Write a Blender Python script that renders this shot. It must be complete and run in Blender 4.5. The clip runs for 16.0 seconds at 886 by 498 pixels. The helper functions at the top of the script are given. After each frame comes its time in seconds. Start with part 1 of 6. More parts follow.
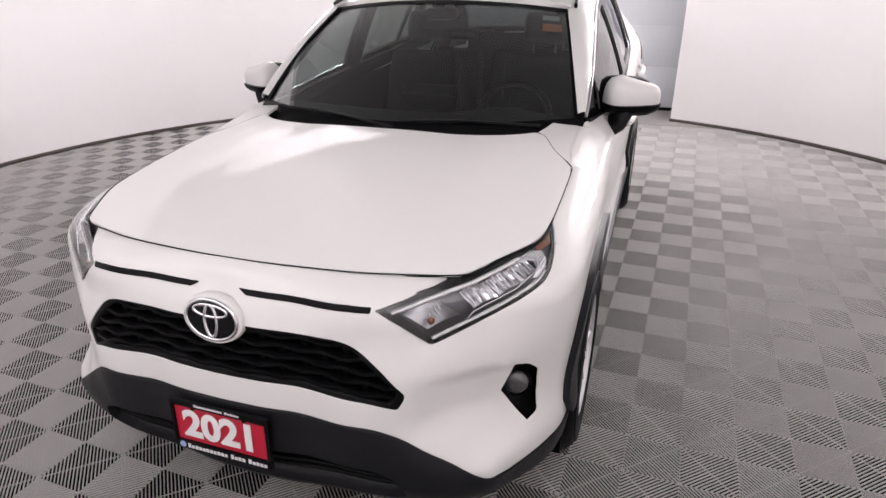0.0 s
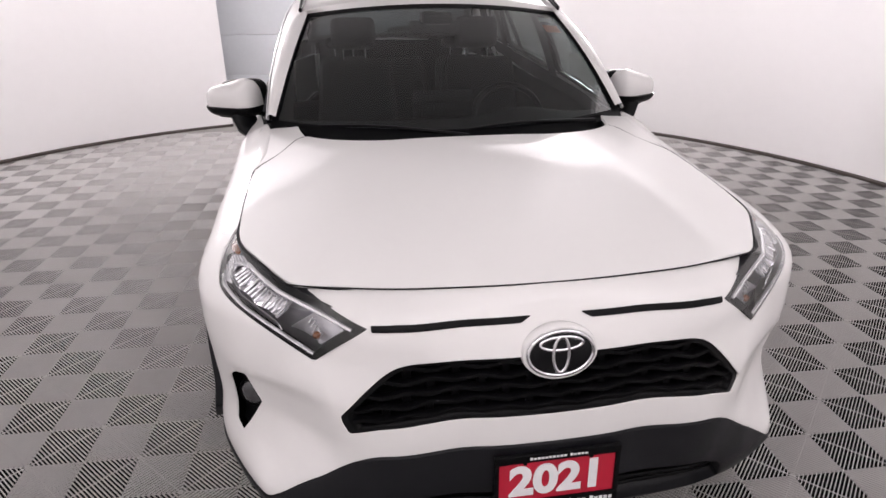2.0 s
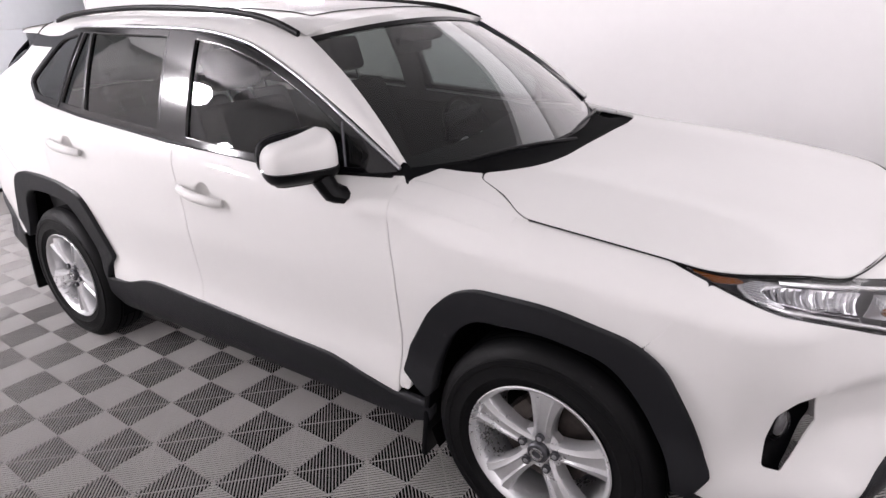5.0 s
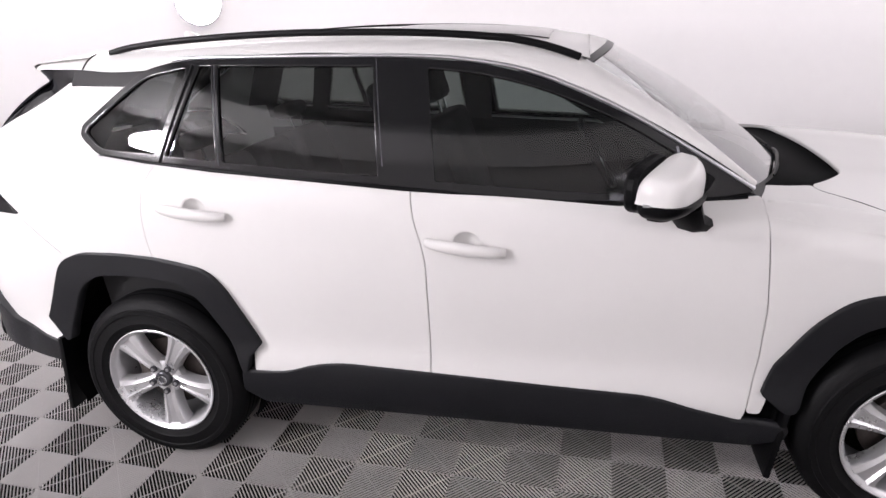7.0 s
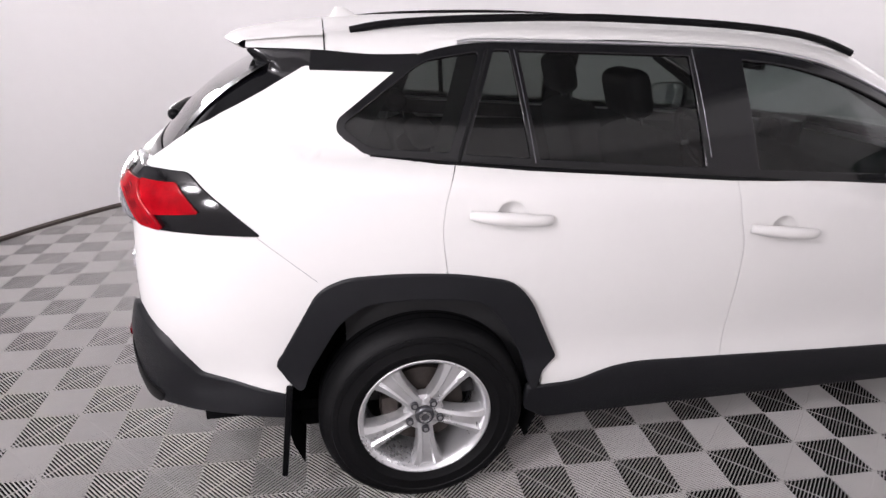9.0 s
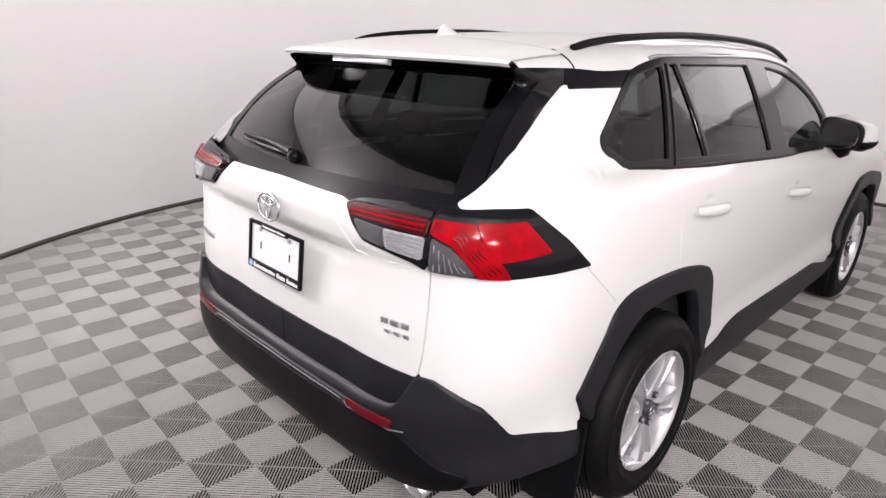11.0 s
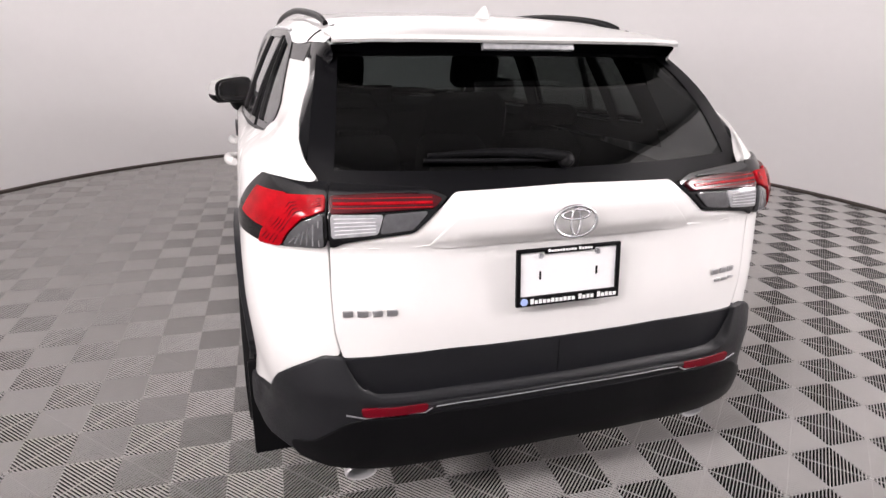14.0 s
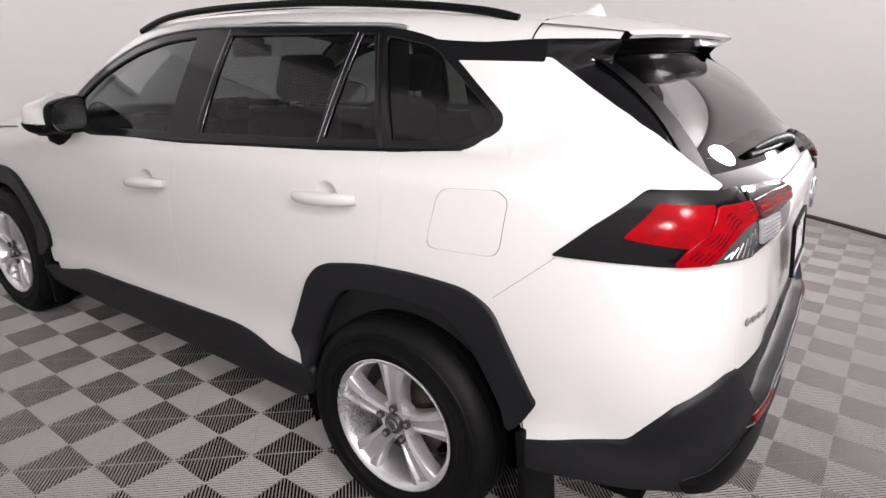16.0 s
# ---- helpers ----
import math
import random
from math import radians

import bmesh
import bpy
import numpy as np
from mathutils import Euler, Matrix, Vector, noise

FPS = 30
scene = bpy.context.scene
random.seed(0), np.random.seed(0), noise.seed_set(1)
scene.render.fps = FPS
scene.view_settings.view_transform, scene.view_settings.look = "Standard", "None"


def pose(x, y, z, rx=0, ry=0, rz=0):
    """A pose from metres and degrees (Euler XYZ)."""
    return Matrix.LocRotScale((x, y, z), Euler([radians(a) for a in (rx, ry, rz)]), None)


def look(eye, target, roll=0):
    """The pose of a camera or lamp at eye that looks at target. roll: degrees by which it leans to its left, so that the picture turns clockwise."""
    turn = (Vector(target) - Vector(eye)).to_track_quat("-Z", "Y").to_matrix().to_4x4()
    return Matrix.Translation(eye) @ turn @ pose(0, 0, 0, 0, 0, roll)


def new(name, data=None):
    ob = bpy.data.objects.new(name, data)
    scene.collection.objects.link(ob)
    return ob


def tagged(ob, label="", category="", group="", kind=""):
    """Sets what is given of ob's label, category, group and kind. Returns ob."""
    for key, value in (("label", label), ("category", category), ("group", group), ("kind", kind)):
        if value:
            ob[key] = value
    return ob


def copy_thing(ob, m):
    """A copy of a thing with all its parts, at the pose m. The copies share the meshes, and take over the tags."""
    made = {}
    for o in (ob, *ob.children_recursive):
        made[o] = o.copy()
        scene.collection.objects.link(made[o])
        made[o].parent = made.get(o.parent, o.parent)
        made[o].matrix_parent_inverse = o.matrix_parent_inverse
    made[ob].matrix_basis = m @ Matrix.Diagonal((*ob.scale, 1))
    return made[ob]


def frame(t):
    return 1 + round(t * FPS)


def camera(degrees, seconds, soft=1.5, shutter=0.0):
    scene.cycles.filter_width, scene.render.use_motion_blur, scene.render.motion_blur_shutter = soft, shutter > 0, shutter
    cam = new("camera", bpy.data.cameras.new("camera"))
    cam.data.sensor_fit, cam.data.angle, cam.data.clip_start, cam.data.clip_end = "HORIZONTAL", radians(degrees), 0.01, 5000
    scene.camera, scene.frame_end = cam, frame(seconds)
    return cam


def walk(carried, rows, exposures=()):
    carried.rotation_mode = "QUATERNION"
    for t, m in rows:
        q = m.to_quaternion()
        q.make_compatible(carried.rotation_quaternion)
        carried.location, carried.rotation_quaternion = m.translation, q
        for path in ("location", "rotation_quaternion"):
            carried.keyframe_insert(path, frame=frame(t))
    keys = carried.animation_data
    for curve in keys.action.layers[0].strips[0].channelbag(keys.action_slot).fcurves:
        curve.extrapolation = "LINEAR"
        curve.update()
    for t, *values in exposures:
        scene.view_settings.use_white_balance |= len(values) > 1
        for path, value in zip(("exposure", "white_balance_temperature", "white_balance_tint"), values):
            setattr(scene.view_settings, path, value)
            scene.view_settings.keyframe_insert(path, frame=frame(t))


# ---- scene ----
cam = camera(71.7, 16.0, soft=1.5)
PATH = [
    (0, (1.045, -3.367, 1.689), (0.445, -1.647, 0.864), -0.6),
    (0.5, (0.726, -3.412, 1.663), (0.274, -1.641, 0.85), -0.7),
    (1, (0.362, -3.425, 1.663), (0.14, -1.617, 0.838), -0.1),
    (1.5, (-0.112, -3.481, 1.682), (-0.072, -1.659, 0.857), -0.0),
    (2, (-0.469, -3.409, 1.658), (-0.17, -1.6, 0.859), -0.1),
    (2.5, (-0.878, -3.363, 1.642), (-0.297, -1.611, 0.873), -0.2),
    (3, (-1.252, -3.298, 1.667), (-0.42, -1.639, 0.922), -0.2),
    (3.2, (-1.352, -3.201, 1.669), (-0.425, -1.602, 0.905), -0.6),
    (5.3, (-2.395, -1.741, 1.618), (-0.798, -0.789, 0.88), -2.3),
    (5.5, (-2.49, -1.591, 1.636), (-0.852, -0.709, 0.903), -2.1),
    (6, (-2.598, -1.226, 1.62), (-0.885, -0.464, 0.922), -2.7),
    (6.5, (-2.629, -0.771, 1.64), (-0.852, -0.177, 0.94), -2.9),
    (7, (-2.742, -0.276, 1.666), (-0.916, 0.15, 0.97), -2.9),
    (7.5, (-2.75, 0.243, 1.64), (-0.895, 0.477, 0.929), -2.4),
    (8, (-2.773, 0.723, 1.642), (-0.898, 0.746, 0.945), -1.2),
    (8.5, (-2.826, 1.199, 1.683), (-0.965, 1.04, 0.966), -0.4),
    (9, (-2.637, 1.626, 1.689), (-0.814, 1.271, 0.947), 0.6),
    (9.5, (-2.586, 2.099, 1.642), (-0.807, 1.509, 0.942), 1.2),
    (10, (-2.401, 2.507, 1.64), (-0.716, 1.702, 0.925), 1.1),
    (10.2, (-2.246, 2.656, 1.656), (-0.624, 1.733, 0.937), 1.1),
    (12.3, (-0.796, 3.901, 1.633), (-0.167, 2.114, 0.993), 0.6),
    (12.5, (-0.59, 3.928, 1.622), (-0.121, 2.102, 0.953), 0.9),
    (13, (-0.062, 3.905, 1.657), (0.019, 2.03, 0.967), 1.1),
    (13.5, (0.422, 3.959, 1.671), (0.148, 2.103, 0.977), 1.3),
    (14, (0.838, 3.731, 1.63), (0.265, 1.947, 0.93), 1.4),
    (14.5, (1.24, 3.482, 1.625), (0.398, 1.811, 0.918), 1.6),
    (15, (1.664, 3.236, 1.614), (0.558, 1.718, 0.927), 1.7),
    (15.5, (1.925, 2.808, 1.594), (0.584, 1.493, 0.908), 1.6),
    (16, (2.232, 2.404, 1.552), (0.659, 1.356, 0.899), 1.7),
]
walk(cam, [(t, look(eye, target, roll)) for t, eye, target, roll in PATH], exposures=[(0, -0.32, 6550, 18), (3, -0.33, 6550, 18), (5.5, -0.23, 6400, 18), (8, -0.38, 6400, 18), (10, -0.58, 6450, 18), (12.5, -0.56, 6680, 17), (14.5, -0.62, 6680, 17), (16, -0.82, 6600, 17)])

# ---- light ----
ROOM_C, ROOM_R, ROOM_H = Vector((-0.32, 0.23, 0)), 4.62, 3.3
world = bpy.data.worlds.new("world")
scene.world = world
world.use_nodes = True
world.node_tree.nodes["Background"].inputs[0].default_value = (0.9, 0.93, 1.0, 1)
world.node_tree.nodes["Background"].inputs[1].default_value = 0.15


# ---- materials ----
def mat(name, color, rough=0.5, metal=0.0, coat=0.0, spec=0.5, var=0.0, var_scale=6.0, bump=0.0, bump_scale=200.0, rvar=0.0, emit=0.0):
    m = bpy.data.materials.new(name)
    m.use_nodes = True
    nt = m.node_tree
    b = nt.nodes["Principled BSDF"]
    b.inputs["Base Color"].default_value = (*color, 1)
    b.inputs["Roughness"].default_value = rough
    b.inputs["Metallic"].default_value = metal
    b.inputs["Coat Weight"].default_value = coat
    b.inputs["Coat Roughness"].default_value = 0.05
    b.inputs["Specular IOR Level"].default_value = spec
    if emit:
        b.inputs["Emission Color"].default_value = (*color, 1)
        b.inputs["Emission Strength"].default_value = emit
    co = nt.nodes.new("ShaderNodeTexCoord")
    if var or rvar:
        big, fine, mix = (nt.nodes.new(k) for k in ("ShaderNodeTexNoise", "ShaderNodeTexNoise", "ShaderNodeMix"))
        nt.links.new(co.outputs["Object"], big.inputs["Vector"])
        nt.links.new(co.outputs["Object"], fine.inputs["Vector"])
        big.inputs["Scale"].default_value, fine.inputs["Scale"].default_value = var_scale, var_scale * 14
        big.inputs["Detail"].default_value = 4
        mix.data_type = "FLOAT"
        mix.inputs[0].default_value = 0.4
        nt.links.new(big.outputs["Fac"], mix.inputs[2])
        nt.links.new(fine.outputs["Fac"], mix.inputs[3])
        if var:
            ramp = nt.nodes.new("ShaderNodeMapRange")
            ramp.inputs[1].default_value, ramp.inputs[2].default_value = 0.3, 0.7
            ramp.inputs[3].default_value, ramp.inputs[4].default_value = 1 - var, 1 + var
            nt.links.new(mix.outputs[0], ramp.inputs[0])
            mul = nt.nodes.new("ShaderNodeMix")
            mul.data_type, mul.blend_type = "RGBA", "MULTIPLY"
            mul.inputs[0].default_value = 1
            mul.inputs[6].default_value = (*color, 1)
            nt.links.new(ramp.outputs[0], mul.inputs[7])
            nt.links.new(mul.outputs[2], b.inputs["Base Color"])
        if rvar:
            rr = nt.nodes.new("ShaderNodeMapRange")
            rr.inputs[1].default_value, rr.inputs[2].default_value = 0.3, 0.7
            rr.inputs[3].default_value, rr.inputs[4].default_value = rough - rvar, rough + rvar
            nt.links.new(mix.outputs[0], rr.inputs[0])
            nt.links.new(rr.outputs[0], b.inputs["Roughness"])
    if bump:
        n, bp = nt.nodes.new("ShaderNodeTexNoise"), nt.nodes.new("ShaderNodeBump")
        n.inputs["Scale"].default_value = bump_scale
        n.inputs["Detail"].default_value = 3
        nt.links.new(co.outputs["Object"], n.inputs["Vector"])
        bp.inputs["Strength"].default_value = bump
        bp.inputs["Distance"].default_value = 0.002
        nt.links.new(n.outputs["Fac"], bp.inputs["Height"])
        nt.links.new(bp.outputs[0], b.inputs["Normal"])
    return m


def glass(name, tint, gloss=1.0, power=4.2, base=0.05):
    """A thin pane: tinted see-through, with a mirror gloss that grows towards grazing sight."""
    m = bpy.data.materials.new(name)
    m.use_nodes = True
    nt = m.node_tree
    nt.nodes.clear()
    out, tr, gl, lw, pw, mr, mx = (nt.nodes.new(k) for k in ("ShaderNodeOutputMaterial", "ShaderNodeBsdfTransparent", "ShaderNodeBsdfGlossy", "ShaderNodeLayerWeight", "ShaderNodeMath", "ShaderNodeMapRange", "ShaderNodeMixShader"))
    tr.inputs[0].default_value = (*tint, 1)
    gl.inputs[0].default_value = (gloss, gloss, gloss, 1)
    gl.inputs["Roughness"].default_value = 0.012
    lw.inputs[0].default_value = 0.5
    pw.operation = "POWER"
    pw.inputs[1].default_value = power
    mr.inputs[3].default_value, mr.inputs[4].default_value = base, 1.0
    nt.links.new(lw.outputs["Facing"], pw.inputs[0])
    nt.links.new(pw.outputs[0], mr.inputs[0])
    nt.links.new(mr.outputs[0], mx.inputs[0])
    nt.links.new(tr.outputs[0], mx.inputs[1])
    nt.links.new(gl.outputs[0], mx.inputs[2])
    nt.links.new(mx.outputs[0], out.inputs[0])
    return m


PAINT = mat("white_paint", (0.74, 0.73, 0.715), 0.45, coat=0.55, spec=0.12, var=0.01, var_scale=2)
CLAD = mat("grey_plastic", (0.0075, 0.0078, 0.0098), 0.42, spec=0.34, var=0.12, var_scale=5, bump=0.25, bump_scale=900, rvar=0.06)
BLACK = mat("black_plastic", (0.0024, 0.0024, 0.003), 0.42, spec=0.14, var=0.15, bump=0.1, bump_scale=600)
GLOSSBLACK = mat("gloss_black", (0.0035, 0.0035, 0.0045), 0.12, spec=0.35)
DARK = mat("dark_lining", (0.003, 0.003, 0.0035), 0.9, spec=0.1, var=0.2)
FABRIC = mat("black_fabric", (0.012, 0.012, 0.0135), 0.85, spec=0.2, var=0.2, var_scale=9, bump=0.4, bump_scale=700)
TRIM = mat("grey_trim", (0.014, 0.014, 0.015), 0.7, var=0.1, bump=0.2)
RUBBER = mat("tyre_rubber", (0.0035, 0.0035, 0.004), 0.55, spec=0.16, var=0.25, var_scale=8, bump=0.3, bump_scale=300, rvar=0.1)
ALLOY = mat("silver_alloy", (0.70, 0.70, 0.71), 0.30, metal=0.75, var=0.05, rvar=0.05)
CHROME = mat("chrome", (0.78, 0.78, 0.80), 0.08, metal=1.0)
SATIN = mat("satin_silver", (0.55, 0.55, 0.57), 0.28, metal=0.9)
STEEL = mat("brake_steel", (0.06, 0.05, 0.045), 0.5, metal=0.6, var=0.25)
RED = mat("red_lens", (0.30, 0.0010, 0.005), 0.14, spec=0.12, var=0.40, var_scale=28)
DARKRED = mat("dark_red_lens", (0.045, 0.001, 0.003), 0.2, spec=0.25, var=0.15, var_scale=60)
REFLEX = mat("red_reflector", (0.13, 0.002, 0.008), 0.16, spec=0.2, var=0.2, var_scale=60)
AMBER = mat("amber_lens", (0.17, 0.050, 0.008), 0.2, coat=0.4, var=0.2, var_scale=60)
WHITELENS = mat("clear_reflector", (0.72, 0.72, 0.73), 0.18, metal=0.6, coat=0.6, var=0.25, var_scale=40)
PLATE_RED = mat("plate_red", (0.48, 0.012, 0.035), 0.4, var=0.05)
WHITE = mat("white_plastic", (0.80, 0.80, 0.80), 0.4, var=0.03)
BORDER = mat("ceramic_glass_border", (0.003, 0.003, 0.0038), 0.28, spec=0.10, var=0.1)
DARKSATIN = mat("dark_satin_trim", (0.10, 0.10, 0.11), 0.3, metal=0.7, var=0.05)
GREYLENS = mat("grey_lens", (0.28, 0.28, 0.29), 0.2, coat=0.5, var=0.3, var_scale=50)
ORANGE = mat("orange_print", (0.55, 0.16, 0.05), 0.5)
WS_GLASS = glass("windscreen_glass", (0.42, 0.47, 0.46), power=3.2, base=0.055)
FRONT_GLASS = glass("door_glass", (0.33, 0.365, 0.355), power=4.6, base=0.026)
BACK_GLASS = glass("rear_screen_glass", (0.13, 0.14, 0.14), power=5.0, base=0.02)
REAR_GLASS = glass("privacy_glass", (0.26, 0.28, 0.27), power=4.6, base=0.026)
LENS = glass("lamp_lens", (0.92, 0.92, 0.93))
WALL = mat("white_wall", (0.86, 0.845, 0.84), 0.55, var=0.015, var_scale=0.8, rvar=0.05)
DOORM = mat("grey_door_steel", (0.78, 0.81, 0.84), 0.42, var=0.03, var_scale=1.5)
CEIL = mat("ceiling_paint", (0.45, 0.45, 0.45), 0.9, var=0.04)
MIRROR = mat("mirror", (0.85, 0.86, 0.87), 0.02, metal=1.0)
SMOKE = mat("smoked_lens", (0.06, 0.06, 0.064), 0.12, coat=0.8, var=0.3, var_scale=60)
BLUEWHITE = mat("pale_blue_print", (0.35, 0.45, 0.75), 0.4)
STICKER = mat("pale_sticker", (0.35, 0.40, 0.38), 0.6)
HEADLINE = mat("headliner_cloth", (0.16, 0.16, 0.155), 0.95, var=0.08, bump=0.3)
BASE = mat("brown_base_strip", (0.045, 0.034, 0.028), 0.5, var=0.2)
TILE = mat("grey_floor_plastic", (0.43, 0.417, 0.405), 0.38, var=0.05, var_scale=1.6, rvar=0.06)
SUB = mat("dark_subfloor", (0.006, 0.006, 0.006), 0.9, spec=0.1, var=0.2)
CONCRETE = mat("concrete", (0.26, 0.25, 0.235), 0.8, var=0.15, var_scale=3, bump=0.3, bump_scale=60)
LAMP = mat("lamp_face", (1.0, 0.985, 0.985), 0.5, emit=200.0)
# glow of the fill panel added out of view before the car
FRONT_FILL = mat("front_fill_face", (1.0, 0.985, 0.985), 0.5, emit=2.2)
# glow of the unseen ring added under the ceiling as fill
CEIL_FILL = mat("ceiling_fill_face", (1.0, 0.985, 0.985), 0.5, emit=1.0)


# ---- mesh helpers ----
def mesh_of(name, verts, faces, material, smooth=True):
    me = bpy.data.meshes.new(name)
    me.from_pydata([tuple(v) for v in verts], [], faces)
    me.materials.append(material)
    if smooth:
        me.shade_smooth()
    me.update()
    return me


def link(name, me, parent=None, label="", at=None):
    ob = new(name, me)
    if parent:
        ob.parent = parent
    if at is not None:
        ob.matrix_basis = at
    if label:
        tagged(ob, label=label)
    return ob


def part(name, bm, material, parent=None, label="", smooth=False, bevel=0.0):
    """Link a bmesh as one mesh object under a thing or a part."""
    if bevel:
        bmesh.ops.bevel(bm, geom=list(bm.edges), offset=bevel, segments=2, profile=0.6, affect="EDGES")
    bmesh.ops.recalc_face_normals(bm, faces=list(bm.faces))
    me = bpy.data.meshes.new(name)
    bm.to_mesh(me)
    bm.free()
    me.materials.append(material)
    if smooth or bevel:
        me.shade_smooth()
        me.set_sharp_from_angle(angle=radians(38))
    return link(name, me, parent, label)


def box(lo, hi, m=None):
    bm = bmesh.new()
    c, s = (Vector(lo) + Vector(hi)) / 2, Vector(hi) - Vector(lo)
    bmesh.ops.create_cube(bm, size=1, matrix=Matrix.LocRotScale(c, None, s))
    if m:
        bmesh.ops.transform(bm, matrix=m, verts=bm.verts)
    return bm


def interp(knots):
    """A smooth curve through (a, b) knots: monotone cubic."""
    k = np.array(sorted(knots), float)
    x, y = k[:, 0], k[:, 1]
    d = np.diff(y) / np.diff(x)
    m = np.zeros(len(x))
    m[0], m[-1] = d[0], d[-1]
    for i in range(1, len(x) - 1):
        m[i] = 0 if d[i - 1] * d[i] <= 0 else 2 * d[i - 1] * d[i] / (d[i - 1] + d[i])

    def f(a):
        a = min(max(a, x[0]), x[-1])
        i = int(min(max(np.searchsorted(x, a) - 1, 0), len(x) - 2))
        h = x[i + 1] - x[i]
        t = (a - x[i]) / h
        return ((1 + 2 * t) * (1 - t) ** 2 * y[i] + t * (1 - t) ** 2 * h * m[i] + t * t * (3 - 2 * t) * y[i + 1] + t * t * (t - 1) * h * m[i + 1])

    return f


def catmull(pts, n=8, closed=False):
    """Points along a smooth curve through pts."""
    p = [np.array(q, float) for q in pts]
    out, k = [], len(p)
    for i in range(k if closed else k - 1):
        a, b, c, d = (p[(i + j) % k] if closed else p[min(max(i + j, 0), k - 1)] for j in (-1, 0, 1, 2))
        for t in np.arange(n) / n:
            out.append(0.5 * (2 * b + (c - a) * t + (2 * a - 5 * b + 4 * c - d) * t * t + (3 * b - a - 3 * c + d) * t**3))
    if not closed:
        out.append(p[-1])
    return out


def rounded(poly, r=0.02, n=4):
    """A closed outline with its corners rounded. A point may bring its own radius as third number."""
    out, k = [], len(poly)
    for i, q in enumerate(poly):
        p, a, b = np.array(q[:2], float), np.array(poly[i - 1][:2], float), np.array(poly[(i + 1) % k][:2], float)
        rr = q[2] if len(q) > 2 else r
        la, lb = np.linalg.norm(a - p), np.linalg.norm(b - p)
        d = min(rr, la * 0.45, lb * 0.45)
        if d < 1e-4:
            out.append(p)
            continue
        s, e = p + (a - p) / la * d, p + (b - p) / lb * d
        for t in np.linspace(0, 1, n + 1):
            out.append((1 - t) ** 2 * s + 2 * t * (1 - t) * p + t * t * e)
    return out


def densify(poly, step):
    out = []
    for i, p in enumerate(poly):
        q = np.array(poly[(i + 1) % len(poly)])
        p = np.array(p)
        k = max(1, int(np.linalg.norm(q - p) / step))
        out += [p + (q - p) * j / k for j in range(k)]
    return out


def panel(name, outline, fmap, material, parent, label="", holes=(), step=0.05, off=0.0, depth=0.03, edge=0.003):
    """A sheet cut along an outline in two coordinates, laid on a surface fmap(a, b) -> place, with a rounded rim turned inwards."""
    bm = bmesh.new()
    loops = []
    for loop in (outline, *holes):
        pts = densify(loop, step)
        vs = [bm.verts.new((p[0], p[1], 0)) for p in pts]
        es = [bm.edges.new((vs[i], vs[(i + 1) % len(vs)])) for i in range(len(vs))]
        loops.append(vs)
    bmesh.ops.triangle_fill(bm, edges=list(bm.edges), use_beauty=True)
    a = np.array([v.co[:2] for v in bm.verts])
    for ax in (0, 1):
        lo, hi = a[:, ax].min(), a[:, ax].max()
        for c in np.arange(math.ceil(lo / step), math.floor(hi / step) + 1) * step:
            nrm = (1, 0, 0) if ax == 0 else (0, 1, 0)
            bmesh.ops.bisect_plane(bm, geom=list(bm.verts) + list(bm.edges) + list(bm.faces), dist=1e-5, plane_co=(c, c, 0), plane_no=nrm)
    bmesh.ops.triangulate(bm, faces=[f for f in bm.faces if len(f.verts) > 4])
    bm.normal_update()
    for f in bm.faces:
        if f.normal.z < 0:
            f.normal_flip()
    bm.verts.index_update()
    verts2 = [(v.co.x, v.co.y) for v in bm.verts]
    faces = [[v.index for v in f.verts] for f in bm.faces]
    rim = {}
    for e in bm.edges:
        if len(e.link_faces) == 1:
            f = e.link_faces[0]
            vs = [v.index for v in f.verts]
            i, j = e.verts[0].index, e.verts[1].index
            if vs[(vs.index(i) + 1) % len(vs)] != j:
                i, j = j, i
            rim[i] = j
    bm.free()
    if not faces:
        return None
    h, P, N = 0.003, [], []
    for s, t in verts2:
        p = Vector(fmap(s, t))
        du, dv = Vector(fmap(s + h, t)) - Vector(fmap(s - h, t)), Vector(fmap(s, t + h)) - Vector(fmap(s, t - h))
        n = du.cross(dv)
        n.normalize()
        N.append(n)
        P.append(p)
    # outward normals point away from the middle of the car
    mid = Vector((0, sum(p.y for p in P) / len(P) * 0.75, 0.75))
    flip = sum(n.dot(p - mid) for n, p in zip(N, P)) < 0
    if flip:
        N = [-n for n in N]
    # face turning must agree with the outward normals
    turn = sum((P[f[1]] - P[f[0]]).cross(P[f[2]] - P[f[0]]).dot(N[f[0]]) for f in faces) < 0
    verts = [p + n * off for p, n in zip(P, N)]
    allN = list(N)
    if depth:
        # rim: a small rounded step, then the return
        into = {}
        for i, j in rim.items():
            into.setdefault(i, []).append(Vector(P[j]) - Vector(P[i]))
            into.setdefault(j, []).append(Vector(P[j]) - Vector(P[i]))
        idx = {}
        for i, ds in into.items():
            tan = sum(ds, Vector()).normalized()
            out = tan.cross(N[i]) * (-1 if turn else 1)
            idx[i] = (len(verts), len(verts) + 1)
            verts.append(verts[i] + out * edge - N[i] * edge * 0.3)
            allN.append((out * 0.35 + N[i]).normalized())
            verts.append(verts[i] + out * edge * 0.6 - N[i] * depth)
            allN.append(out)
        for i, j in rim.items():
            (a0, a1), (b0, b1) = idx[i], idx[j]
            faces.append([j, i, a0, b0])
            faces.append([b0, a0, a1, b1])
    if turn:
        faces = [f[::-1] for f in faces]
    me = bpy.data.meshes.new(name)
    me.from_pydata([tuple(v) for v in verts], [], faces)
    me.materials.append(material)
    me.shade_smooth()
